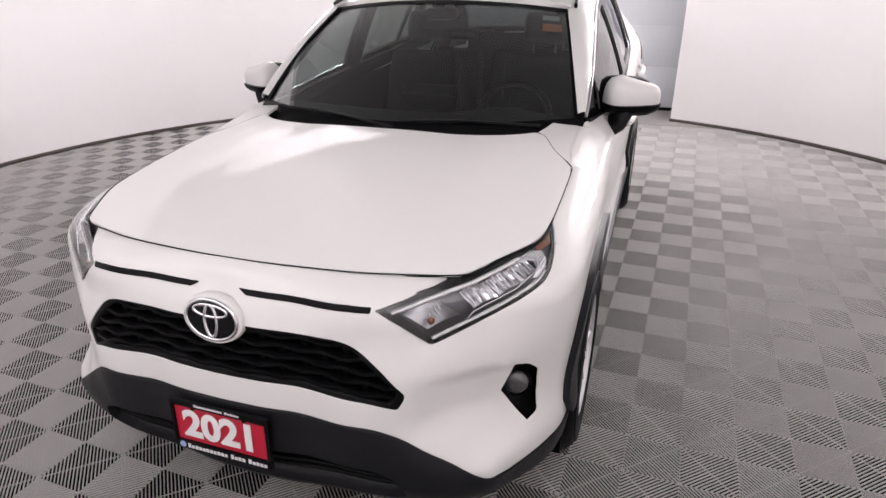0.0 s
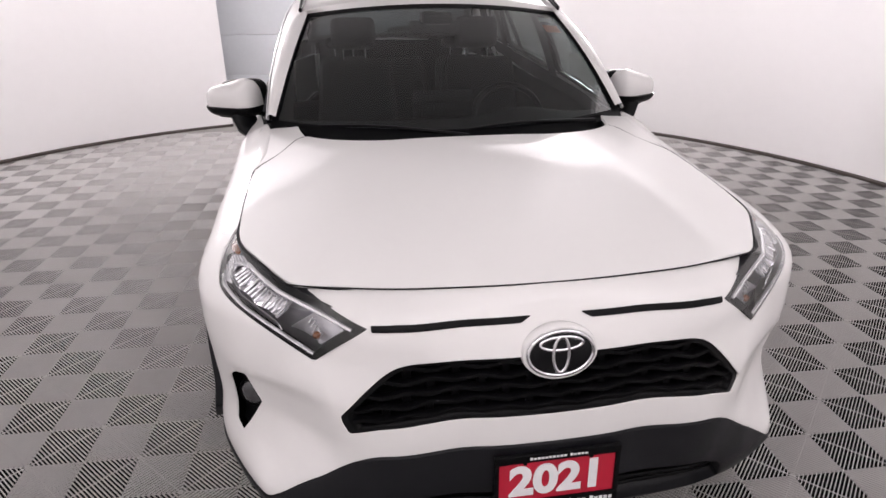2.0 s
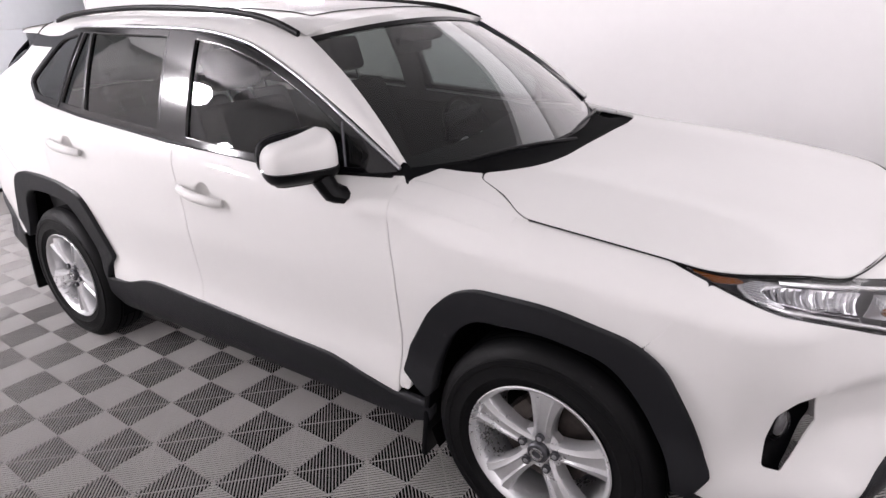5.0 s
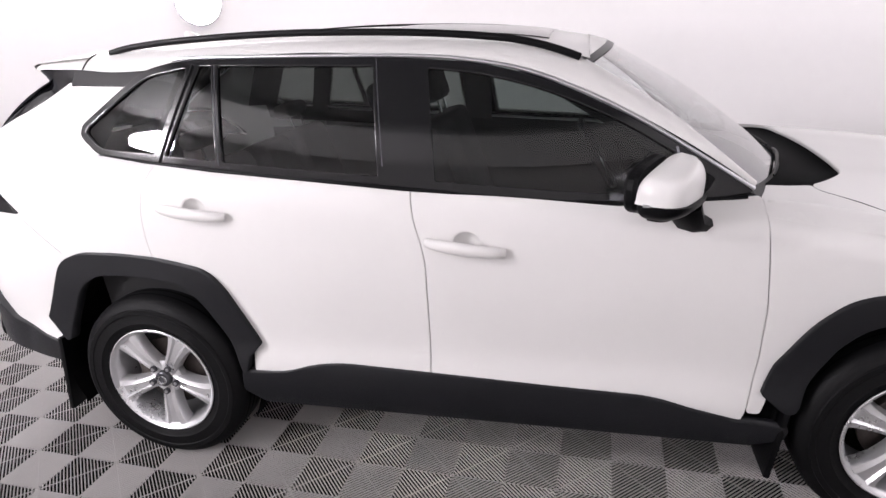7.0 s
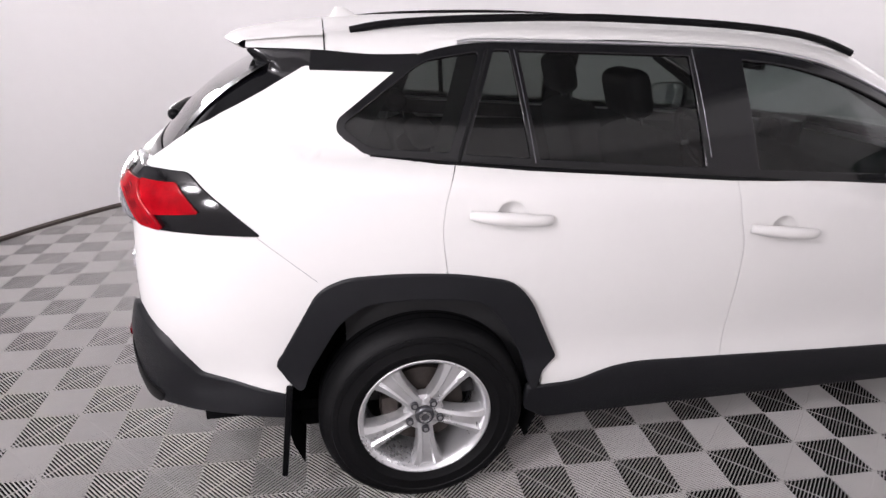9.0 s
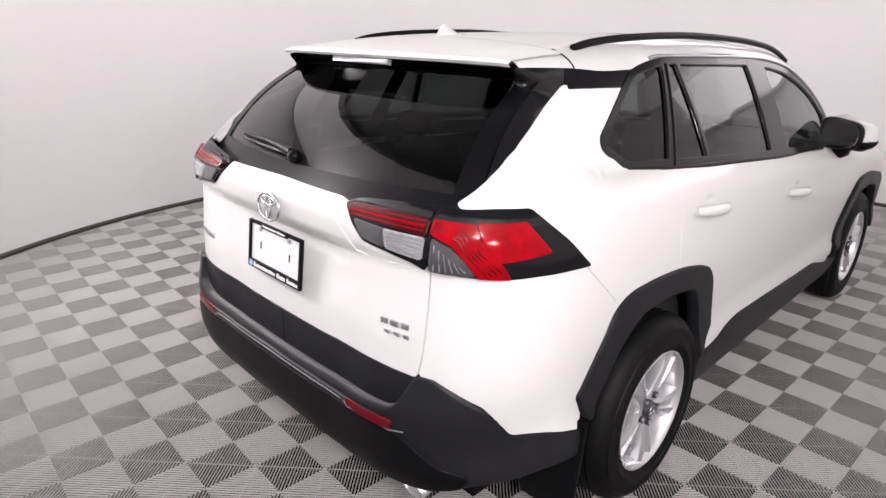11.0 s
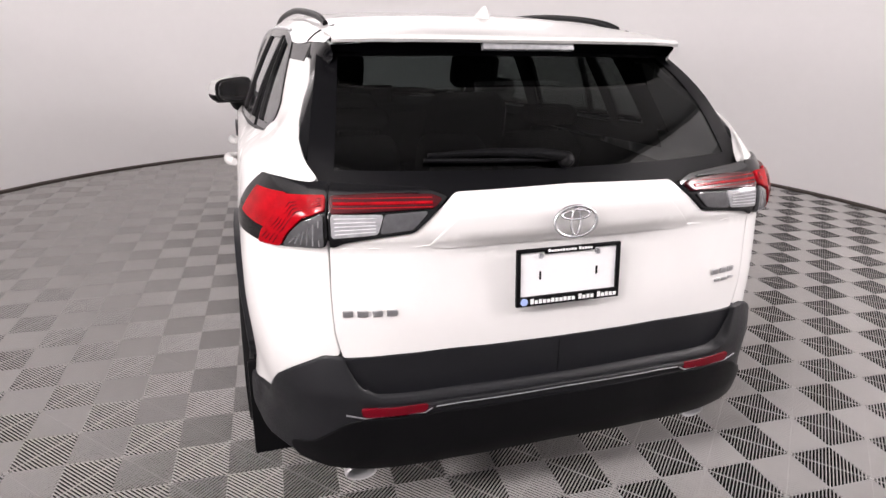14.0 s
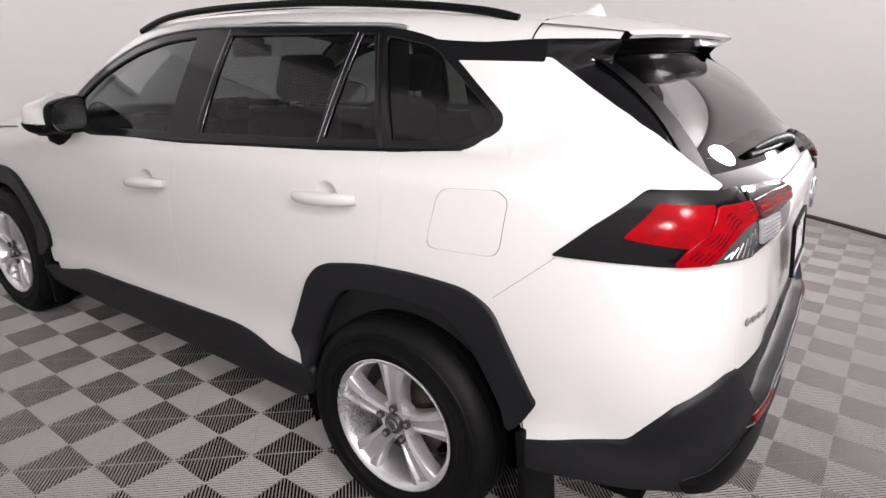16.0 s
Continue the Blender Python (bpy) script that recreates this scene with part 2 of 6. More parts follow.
    me.normals_split_custom_set_from_vertices([tuple(n) for n in allN])
    me.update()
    return link(name, me, parent, label)


def tube(name, pts, r, material, parent, label="", n=8, flat=1.0, cap=True):
    """A bar of round or oval section along a line of points; r may be a list."""
    pts = [Vector(p) for p in pts]
    rs = r if isinstance(r, (list, tuple)) else [r] * len(pts)
    verts, faces = [], []
    for i, p in enumerate(pts):
        t = (pts[min(i + 1, len(pts) - 1)] - pts[max(i - 1, 0)]).normalized()
        a = t.cross(Vector((0, 0, 1)))
        a = a.normalized() if a.length > 0.05 else t.cross(Vector((1, 0, 0))).normalized()
        b = a.cross(t)
        for k in range(n):
            an = 2 * math.pi * k / n
            verts.append(p + a * math.cos(an) * rs[i] + b * math.sin(an) * rs[i] * flat)
    for i in range(len(pts) - 1):
        for k in range(n):
            faces.append([i * n + k, i * n + (k + 1) % n, (i + 1) * n + (k + 1) % n, (i + 1) * n + k])
    if cap:
        faces += [list(range(n))[::-1], list(range((len(pts) - 1) * n, len(pts) * n))]
    me = mesh_of(name, verts, faces, material)
    me.set_sharp_from_angle(angle=radians(50))
    return link(name, me, parent, label)


def sheet(name, fmap, nu, nv, material, parent, label="", u=(0, 1), v=(0, 1), thick=0.0):
    """A plain grid on fmap(u, v), with thickness if wanted."""
    us, vs = np.linspace(*u, nu + 1), np.linspace(*v, nv + 1)
    verts = [Vector(fmap(a, b)) for b in vs for a in us]
    w = nu + 1
    faces = [[j * w + i, j * w + i + 1, (j + 1) * w + i + 1, (j + 1) * w + i] for j in range(nv) for i in range(nu)]
    bm = bmesh.new()
    bv = [bm.verts.new(p) for p in verts]
    for f in faces:
        try:
            bm.faces.new([bv[i] for i in f])
        except ValueError:
            pass
    bmesh.ops.remove_doubles(bm, verts=bm.verts, dist=1e-5)
    bmesh.ops.recalc_face_normals(bm, faces=list(bm.faces))
    if thick:
        bmesh.ops.solidify(bm, geom=list(bm.faces), thickness=thick)
    me = bpy.data.meshes.new(name)
    bm.to_mesh(me)
    bm.free()
    me.materials.append(material)
    me.shade_smooth()
    me.set_sharp_from_angle(angle=radians(40))
    return link(name, me, parent, label)


def lathe(name, prof, material, parent, label="", n=48, axis="x"):
    """A turned shape: prof is (radius, along) pairs, about the x axis."""
    verts, faces = [], []
    for r, a in prof:
        for k in range(n):
            an = 2 * math.pi * k / n
            verts.append((a, r * math.cos(an), r * math.sin(an)) if axis == "x" else (r * math.cos(an), r * math.sin(an), a))
    for i in range(len(prof) - 1):
        for k in range(n):
            faces.append([i * n + k, i * n + (k + 1) % n, (i + 1) * n + (k + 1) % n, (i + 1) * n + k])
    bm = bmesh.new()
    bv = [bm.verts.new(v) for v in verts]
    for f in faces:
        bm.faces.new([bv[i] for i in f])
    bmesh.ops.remove_doubles(bm, verts=bm.verts, dist=1e-6)
    return part(name, bm, material, parent, label, smooth=True)


# ---- the room ----
def ring_point(a, r, z):
    """a: degrees from the middle of the rear opening, turning towards +x."""
    return ROOM_C + Vector((math.sin(radians(a)) * r, math.cos(radians(a)) * r, z))


OPEN_L, OPEN_R = -18.9, 19.5


def build_room():
    for nm, a0, a1 in (("wall_curved", OPEN_R, 360 + OPEN_L),):
        n = 96
        bm = bmesh.new()
        rows = []
        for i in range(n + 1):
            a = a0 + (a1 - a0) * i / n
            rows.append([bm.verts.new(ring_point(a, r, z)) for r, z in ((ROOM_R, 0.0), (ROOM_R, ROOM_H), (ROOM_R + 0.1, ROOM_H), (ROOM_R + 0.1, 0.0))])
        for i in range(n):
            for k in range(4):
                bm.faces.new([rows[i][k], rows[i + 1][k], rows[i + 1][(k + 1) % 4], rows[i][(k + 1) % 4]])
        bm.faces.new(rows[0]), bm.faces.new(rows[-1][::-1])
        tagged(part(nm, bm, WALL, smooth=True), "smooth white curved studio wall with satin finish", "wall", kind="structure")
        bm = bmesh.new()
        rows = []
        for i in range(n + 1):
            a = a0 + (a1 - a0) * i / n
            rows.append([bm.verts.new(ring_point(a, r, z)) for r, z in ((ROOM_R - 0.035, 0.0), (ROOM_R - 0.035, 0.022), (ROOM_R - 0.002, 0.03), (ROOM_R - 0.002, 0.0))])
        for i in range(n):
            for k in range(3):
                bm.faces.new([rows[i][k], rows[i + 1][k], rows[i + 1][k + 1], rows[i][k + 1]])
        tagged(part("baseboard", bm, BASE, smooth=True), "thin dark brown strip along the foot of the wall", "baseboard", kind="structure")
    # the recess and overhead door behind the car
    y = 5.2
    door = tagged(new("door_1"), "light grey steel overhead door with horizontal panel joints", "garage door", kind="structure")
    for i in range(6):
        z0 = 0.04 + i * 0.5
        bm = box((-2.6, y, z0 + 0.001), (2.4, y + 0.05, z0 + 0.499))
        part("panel", bm, DOORM, door, bevel=0.003)
    bm = box((-2.6, y - 0.012, 0.0), (2.4, y + 0.04, 0.036))
    part("seal", bm, BLACK, door, "black rubber bottom seal")
    bm = box((-2.7, y + 0.06, 0), (2.5, y + 0.16, ROOM_H))
    tagged(part("wall_rear", bm, WALL), "plain white wall behind the overhead door", "wall", kind="structure")
    for nm, x0, x1 in (("wall_left_return", -2.8, -2.6), ("wall_right_return", 2.4, 2.6)):
        bm = box((x0, 4.45, 0), (x1, y + 0.16, ROOM_H))
        tagged(part(nm, bm, WALL), "plain white return wall beside the opening", "wall", kind="structure")
    bm = box((-2.6, 4.3, -0.03), (2.4, y + 0.06, 0.002))
    tagged(part("floor_threshold", bm, CONCRETE), "bare grey concrete strip in front of the door", "floor", kind="structure")
    bm = bmesh.new()
    bmesh.ops.create_circle(bm, cap_ends=True, radius=ROOM_R + 1.2, segments=64, matrix=Matrix.Translation(ROOM_C + Vector((0, 0, ROOM_H))))
    top = bmesh.ops.extrude_face_region(bm, geom=list(bm.faces))
    bmesh.ops.translate(bm, verts=[v for v in top["geom"] if isinstance(v, bmesh.types.BMVert)], vec=(0, 0, 0.1))
    tagged(part("ceiling", bm, CEIL), "plain grey painted ceiling", "ceiling", kind="structure")


def ceiling_fill():
    """An added, unseen fill light: a broad, evenly glowing white ring under the ceiling."""
    light = tagged(new("ceiling_fill"), "broad white glowing fill ring under the ceiling, added out of view", "light")
    bm = bmesh.new()
    n = 96
    rows = [[bm.verts.new(ring_point(360 * i / n, r, ROOM_H - 0.10)) for r in (3.2, 4.5)] for i in range(n)]
    for i in range(n):
        bm.faces.new([rows[i][0], rows[i][1], rows[(i + 1) % n][1], rows[(i + 1) % n][0]])
    part("diffuser", bm, CEIL_FILL, light, "softly glowing white fill surface")
    ring = lathe("rim", [(3.20, ROOM_H - 0.003), (3.19, ROOM_H - 0.11), (3.205, ROOM_H - 0.11), (3.22, ROOM_H - 0.1)], WHITE, light, n=72, axis="z")
    ring.location = ROOM_C


def front_fill():
    """Added unseen fill: long curved glowing panel high on the wall before the car."""
    box_ = tagged(new("front_fill_panel"), "long curved white fill panel high on the studio wall, added out of view", "light")
    for nm, off, mtl in (("diffuser", 0.10, FRONT_FILL), ("back", 0.004, WHITE)):
        def face(u, v, off=off):
            return ring_point(146 + 68 * u, ROOM_R - off, 2.27 + 0.95 * v)
        sheet(nm, face, 40, 2, mtl, box_, "softly glowing white fill surface" if off > 0.05 else "")
    for z in (2.27, 3.22):
        tube("edge", [ring_point(146 + 68 * u, ROOM_R - 0.055, z) for u in np.linspace(0, 1, 40)], 0.055, WHITE, box_, n=8)


def wall_lamp(a, z, r):
    lamp = tagged(new("wall_lamp"), "round white glowing flood lamp set in the curved wall", "lamp", group="round lamps in the wall")
    p = ring_point(a, ROOM_R, z)
    m = look(p, (ROOM_C.x, ROOM_C.y, z)) @ pose(0, 0, 0, 180, 0, 0)
    bm = bmesh.new()
    bmesh.ops.create_circle(bm, cap_ends=True, radius=r, segments=40, matrix=pose(0, 0, 0.035))
    ob = part("face", bm, LAMP, lamp)
    ring = lathe("rim", [(r, 0.036), (r + 0.008, 0.045), (r + 0.02, 0.03), (r + 0.022, 0.0)], WHITE, lamp, axis="z")
    lamp.matrix_basis = m
    return lamp


# ---- the car's surfaces (it looks towards -y; front axle at y = -1.345, rear axle at y = 1.345) ----
PLAN = [(0, -2.275), (0.15, -2.262), (0.30, -2.226), (0.44, -2.178), (0.58, -2.118), (0.70, -2.052), (0.80, -1.98), (0.868, -1.885), (0.90, -1.76), (0.905, -1.55),
        (0.905, -1.3), (0.90, -0.9), (0.897, -0.4), (0.895, 0.1), (0.895, 0.6), (0.897, 1.1), (0.895, 1.45), (0.89, 1.7), (0.886, 1.87), (0.870, 2.0), (0.825, 2.11),
        (0.735, 2.19), (0.60, 2.236), (0.45, 2.262), (0.25, 2.283), (0, 2.29)]
PL = np.array(catmull(PLAN, 12))
PQ = np.r_[0, np.cumsum(np.hypot(*np.diff(PL, axis=0).T))]
Q_FLANK = float(np.interp(0.0, PL[60:-60, 1], PQ[60:-60]))
Q_END = float(PQ[-1])
# how far the skin lies inside the plan: at the nose, on the flanks, at the tail, by height
NOSE = interp([(0.15, 0.30), (0.22, 0.17), (0.30, 0.07), (0.40, 0.02), (0.52, 0.0), (0.66, 0.0), (0.78, 0.003), (0.88, 0.012), (0.925, 0.026), (0.945, 0.04), (0.96, 0.06), (0.975, 0.098), (0.99, 0.145), (1.02, 0.22), (1.3, 0.9)])
FLANK = interp([(0.15, 0.11), (0.24, 0.055), (0.32, 0.02), (0.44, 0.005), (0.56, 0.018), (0.68, 0.010), (0.82, 0.0), (0.92, 0.0), (1.0, 0.004), (1.08, 0.010), (1.16, 0.02), (1.26, 0.03), (1.5, 0.06)])
TAIL = interp([(0.15, 0.30), (0.25, 0.17), (0.35, 0.06), (0.5, 0.0), (0.7, -0.002), (0.85, 0.0), (1.0, 0.012), (1.06, 0.014), (1.10, 0.0), (1.15, -0.004), (1.20, 0.015), (1.26, 0.07), (1.35, 0.15), (1.6, 0.4)])


def plan_at(q):
    x, y = np.interp(q, PQ, PL[:, 0]), np.interp(q, PQ, PL[:, 1])
    a, b = [], []
    for k in (q - 0.03, q + 0.03):
        m = -k if k < 0 else 2 * Q_END - k if k > Q_END else k
        a.append(np.interp(m, PQ, PL[:, 0]) * (1 if m == k else -1))
        b.append(np.interp(m, PQ, PL[:, 1]))
    dx, dy = a[1] - a[0], b[1] - b[0]
    ln = math.hypot(dx, dy)
    return x, y, dy / ln, -dx / ln


G_TAPER_F, G_TAPER_R = 0.085, interp([(0.7, 0.0), (1.1, 0.013), (1.35, 0.032), (1.75, 0.064), (2.0, 0.083), (2.3, 0.10)])


def green(y, z, side=1):
    """The side of the cabin above the waist."""
    t = z - 1.17
    x = 0.845 - 0.33 * t - 0.28 * t * t
    if y < 0.1:
        x -= G_TAPER_F * ((0.1 - y) / 0.9) ** 2
    x -= G_TAPER_R(y)
    return (side * x, y, z)


# the line at which the flank has turned in to the hood or the windows: its height and half width along the car
WAIST_Z = interp([(-2.25, 0.93), (-2.0, 0.965), (-1.8, 0.99), (-1.63, 1.008), (-1.2, 1.052), (-0.95, 1.09), (-0.8, 1.12), (-0.4, 1.111), (0.0, 1.134), (0.3, 1.156), (1.0, 1.209), (1.5, 1.258), (1.8, 1.287), (2.2, 1.32)])
WAIST_X = interp([(-2.25, 0.3), (-2.1, 0.52), (-1.9, 0.68), (-1.63, 0.78), (-1.2, 0.79), (-0.95, 0.775), (-0.8, 0.775), (-0.6, 0.80), (-0.3, 0.835)])


def ease(t):
    t = min(1, max(0, t))
    return t * t * (3 - 2 * t)


def waist_x(y):
    g = green(y, WAIST_Z(y))[0]
    w = min(1, max(0, (y + 0.75) / 0.35))
    return (1 - w) * WAIST_X(y) + w * g


# how the rear quarter leans in above the lamps
REAR_TAPER = interp([(1.0, 0.004), (1.05, 0.008), (1.12, 0.016), (1.18, 0.034), (1.26, 0.085), (1.33, 0.145), (1.37, 0.178), (1.443, 0.235), (1.532, 0.295), (1.6, 0.33)])


def swell(rows):
    """A smooth field over (x, z) from a few cross sections: how far the skin stands out beyond the plain plan."""
    zs = np.array([r[0] for r in rows])
    xs = np.linspace(0, 1, 101)
    tab = np.array([[interp(r[1])(x) for x in xs] for r in rows])
    tall = np.linspace(0.1, 1.4, 131)
    fine = np.array([[interp(list(zip(zs, tab[:, i])))(z) for i in range(101)] for z in tall])

    def f(x, z):
        a, b = min(max(abs(x), 0), 0.9999) * 100, min(max((z - 0.1) / 1.3, 0), 0.9999) * 130
        i, j = int(a), int(b)
        a, b = a - i, b - j
        return float((fine[j, i] * (1 - a) + fine[j, i + 1] * a) * (1 - b) + (fine[j + 1, i] * (1 - a) + fine[j + 1, i + 1] * a) * b)

    return f


# the nose: full corners low down, hollow cheeks beside the grille, a flat brow; the tail: square shoulders
NOSE_SWELL = swell([
    (0.20, [(0, 0), (0.3, 0.01), (0.55, 0.05), (0.72, 0.07), (0.82, 0.03), (0.90, 0), (1, 0)]),
    (0.42, [(0, 0), (0.2, 0.005), (0.45, 0.07), (0.60, 0.096), (0.74, 0.104), (0.81, 0.05), (0.88, 0.005), (1, 0)]),
    (0.52, [(0, 0), (0.2, 0.005), (0.45, 0.072), (0.58, 0.075), (0.68, 0.05), (0.76, 0.02), (0.82, 0.010), (0.88, 0), (1, 0)]),
    (0.62, [(0, -0.005), (0.2, 0.003), (0.45, 0.068), (0.53, 0.056), (0.62, 0.022), (0.70, 0.0), (0.75, -0.004), (0.82, 0.0), (1, 0)]),
    (0.71, [(0, -0.012), (0.2, -0.002), (0.45, 0.058), (0.53, 0.054), (0.62, 0.025), (0.70, 0.006), (0.78, 0.0), (1, 0)]),
    (0.73, [(0, -0.013), (0.2, -0.003), (0.45, 0.054), (0.53, 0.052), (0.62, 0.034), (0.70, 0.017), (0.78, 0.008), (0.86, 0), (1, 0)]),
    (0.85, [(0, -0.030), (0.2, -0.016), (0.45, 0.028), (0.58, 0.013), (0.70, 0.004), (0.80, 0), (1, 0)]),
    (0.935, [(0, -0.052), (0.2, -0.030), (0.44, 0.034), (0.54, 0.018), (0.62, 0.0), (0.75, 0), (1, 0)]),
    (0.96, [(0, -0.030), (0.2, -0.018), (0.44, 0.018), (0.54, 0.010), (0.62, 0.0), (0.75, 0), (1, 0)]),
    (0.982, [(0, 0), (1, 0)]),
    (1.05, [(0, 0), (1, 0)])])
TAIL_SWELL = swell([
    (0.20, [(0, 0), (0.5, 0.02), (0.66, 0.02), (0.8, 0), (1, 0)]),
    (0.55, [(0, 0), (0.3, 0.008), (0.5, 0.032), (0.66, 0.045), (0.76, 0.03), (0.85, 0.005), (1, 0)]),
    (0.80, [(0, 0), (0.3, 0.010), (0.5, 0.035), (0.66, 0.038), (0.76, 0.022), (0.85, 0.004), (1, 0)]),
    (1.00, [(0, -0.016), (0.22, -0.014), (0.36, 0.008), (0.5, 0.030), (0.66, 0.034), (0.76, 0.020), (0.85, 0.002), (1, 0)]),
    (1.045, [(0, -0.020), (0.24, -0.017), (0.38, 0.010), (0.5, 0.027), (0.66, 0.032), (0.76, 0.018), (0.85, 0), (1, 0)]),
    (1.09, [(0, 0), (0.3, 0.006), (0.5, 0.024), (0.66, 0.030), (0.76, 0.016), (0.85, 0), (1, 0)]),
    (1.20, [(0, 0), (0.5, 0.004), (0.66, 0.010), (0.76, 0.005), (0.85, 0), (1, 0)]),
    (1.30, [(0, 0), (1, 0)])])


def shell(q, z):
    """The lower body: q runs round the plan from the nose (0) along one flank to the tail (Q_END); negative q is the other side."""
    s = 1 if q >= 0 else -1
    x, y, nx, ny = plan_at(min(abs(q), Q_END))
    side = nx * nx
    zt = WAIST_Z(y)
    up = max(0.0, z - zt) if y > -0.85 else 0.0
    z0 = z - up
    f = FLANK(z0)
    t = 0.92 * min(1.08, max(0.0, (z0 - zt + 0.10) / 0.10))
    f += max(0.0, x - f - waist_x(y)) * (1 - math.sqrt(1 - t * t)) / (1 - math.sqrt(1 - 0.92**2))
    inset = side * f + (1 - side) * (NOSE(z0) if ny < 0 else TAIL(z0))
    px, py = x - nx * inset, y - ny * inset
    if up:
        px += green(y, z)[0] - green(y, zt)[0]
        py -= (1 - side) * 1.1 * up
    w = ease((y - 1.61) / 0.30) if z > 1.05 else 0.0
    if w:
        d = side * REAR_TAPER(z) + (1 - side) * TAIL(z)
        px, py = px + (x - nx * d - px) * w, py + (y - ny * d - py) * w
    if y < -1.6:
        py -= NOSE_SWELL(x, z)
        px -= 0.022 * math.exp(-(((z - 0.58) / 0.13) ** 2)) * ease((-1.82 - y) / 0.12) * ease((x - 0.45) / 0.3)
    elif y > 1.8:
        py += TAIL_SWELL(x, z)
        px -= 0.018 * math.exp(-(((z - 0.54) / 0.12) ** 2)) * ease((y - 1.86) / 0.15) * ease((x - 0.45) / 0.3)
    return (s * max(0.0, px) if abs(q) > 1e-6 else 0.0, py, z)


def flank(y, z, side=1):
    """The same skin by its place along the car."""
    return shell(side * (Q_FLANK + y), z)


def tail(r, z):
    """The same skin measured from the middle of the tail; r > 0 is the +x side."""
    q = Q_END - abs(r)
    p = shell(q, z)
    return (p[0] if r >= 0 else -p[0], p[1], z)


def q_of_x(x):
    """The q on the nose at which the plan has that x."""
    k = int(np.argmax(PL[:, 0]))
    return float(np.interp(abs(x), PL[:k, 0], PQ[:k])) * (1 if x >= 0 else -1)


def r_of_x(x):
    k = int(np.argmax(PL[:, 0]))
    return float(np.interp(abs(x), PL[k:, 0][::-1], (Q_END - PQ[k:])[::-1])) * (1 if x >= 0 else -1)


def front(pts):
    return [(q_of_x(p[0]), *p[1:]) for p in pts]


def rear(pts):
    return [(r_of_x(p[0]), *p[1:]) for p in pts]


HOOD_Z = interp([(-2.30, 0.90), (-2.22, 0.955), (-2.15, 0.985), (-2.0, 1.02), (-1.8, 1.055), (-1.5, 1.095), (-1.2, 1.125), (-0.9, 1.15), (-0.6, 1.17)])


def hood_at(x, y):
    a = abs(x)
    return (x, y, HOOD_Z(y) - 0.058 * (a / 0.75) ** 2.4 - 0.02 * max(0, a - 0.62) + 0.016 * min(1, max(0, (y + 1.15) / 0.25)) * (a / 0.78) ** 4 + 0.012 * math.exp(-(((a - 0.5) / 0.12) ** 2)) * min(1, max(0, (y + 2.15) / 0.4)))


ROOF_Z = interp([(-0.45, 1.54), (-0.30, 1.582), (0.0, 1.628), (0.4, 1.652), (0.8, 1.657), (1.2, 1.652), (1.5, 1.642), (1.7, 1.625), (1.95, 1.588), (2.0, 1.577)])
ROOF_E = interp([(-0.75, 1.24), (-0.45, 1.44), (-0.25, 1.53), (0.0, 1.578), (0.4, 1.605), (0.8, 1.617), (1.2, 1.613), (1.5, 1.602), (1.7, 1.592), (1.95, 1.572), (2.0, 1.567)])


def roof_x(y):
    return green(y, ROOF_E(y))[0]


def roof_at(u, y):
    e = ROOF_E(y)
    return (u * roof_x(y), y, e + (ROOF_Z(y) - e) * (1 - abs(u) ** 2.8))


def windscreen(u, v):
    """u: -1 to 1 across, v: 0 at the cowl to 1 at the roof."""
    yb, yt = -1.06 + 0.24 * u * u, -0.36 + 0.10 * u * u
    zb, zt = 1.085 + 0.02 * u * u, 1.567 - 0.045 * u * u
    bulge = 0.035 * math.sin(math.pi * v)
    x = u * (0.765 + (0.60 - 0.765) * v)
    return (x, yb + (yt - yb) * v - bulge * 0.5, zb + (zt - zb) * v + bulge * 0.7)


def back_glass(u, v):
    """u: -1 to 1 across, v: 0 at the tailgate to 1 under the spoiler."""
    yb, yt = 2.255 - 0.13 * u * u, 1.80 - 0.06 * u * u
    zb, zt = 1.205, 1.545 - 0.01 * u * u
    b = math.sin(math.pi * v)
    return (u * (0.705 + (0.615 - 0.705) * v), yb + (yt - yb) * v + 0.03 * b, zb + (zt - zb) * v + 0.03 * b)


# ---- the car ----
def mirror(pts):
    return [(-p[0], *p[1:]) for p in pts][::-1]


def both(fn):
    """Build a part on the +x side and again on the -x side."""
    for side in (1, -1):
        fn(side)


def flank_map(side):
    return lambda y, z: flank(y, z, side)


def nose_map(side=1):
    return lambda q, z: shell(side * q, z)


def tail_map(side=1):
    return lambda r, z: tail(side * r, z)


def pushed(fmap, d):
    """The surface fmap moved along its outward normal."""
    def g(a, b):
        h = 0.003
        p = Vector(fmap(a, b))
        n = (Vector(fmap(a + h, b)) - Vector(fmap(a - h, b))).cross(Vector(fmap(a, b + h)) - Vector(fmap(a, b - h)))
        n.normalize()
        if n.dot(p - Vector((0, p.y * 0.75, 0.75))) < 0:
            n = -n
        return p + n * d
    return g


def fy(q):
    return q - Q_FLANK


ARCH_F = [(-0.87, 0.50), (-0.90, 0.60), (-0.99, 0.755), (-1.07, 0.83), (-1.15, 0.858), (-1.38, 0.86), (-1.60, 0.82), (-1.68, 0.77), (-1.76, 0.62), (-1.81, 0.49), (-1.77, 0.43)]
ARCH_R = [(0.935, 0.50), (0.888, 0.552), (0.995, 0.785), (1.055, 0.848), (1.23, 0.886), (1.42, 0.900), (1.59, 0.896), (1.675, 0.86), (1.815, 0.612), (1.79, 0.555)]
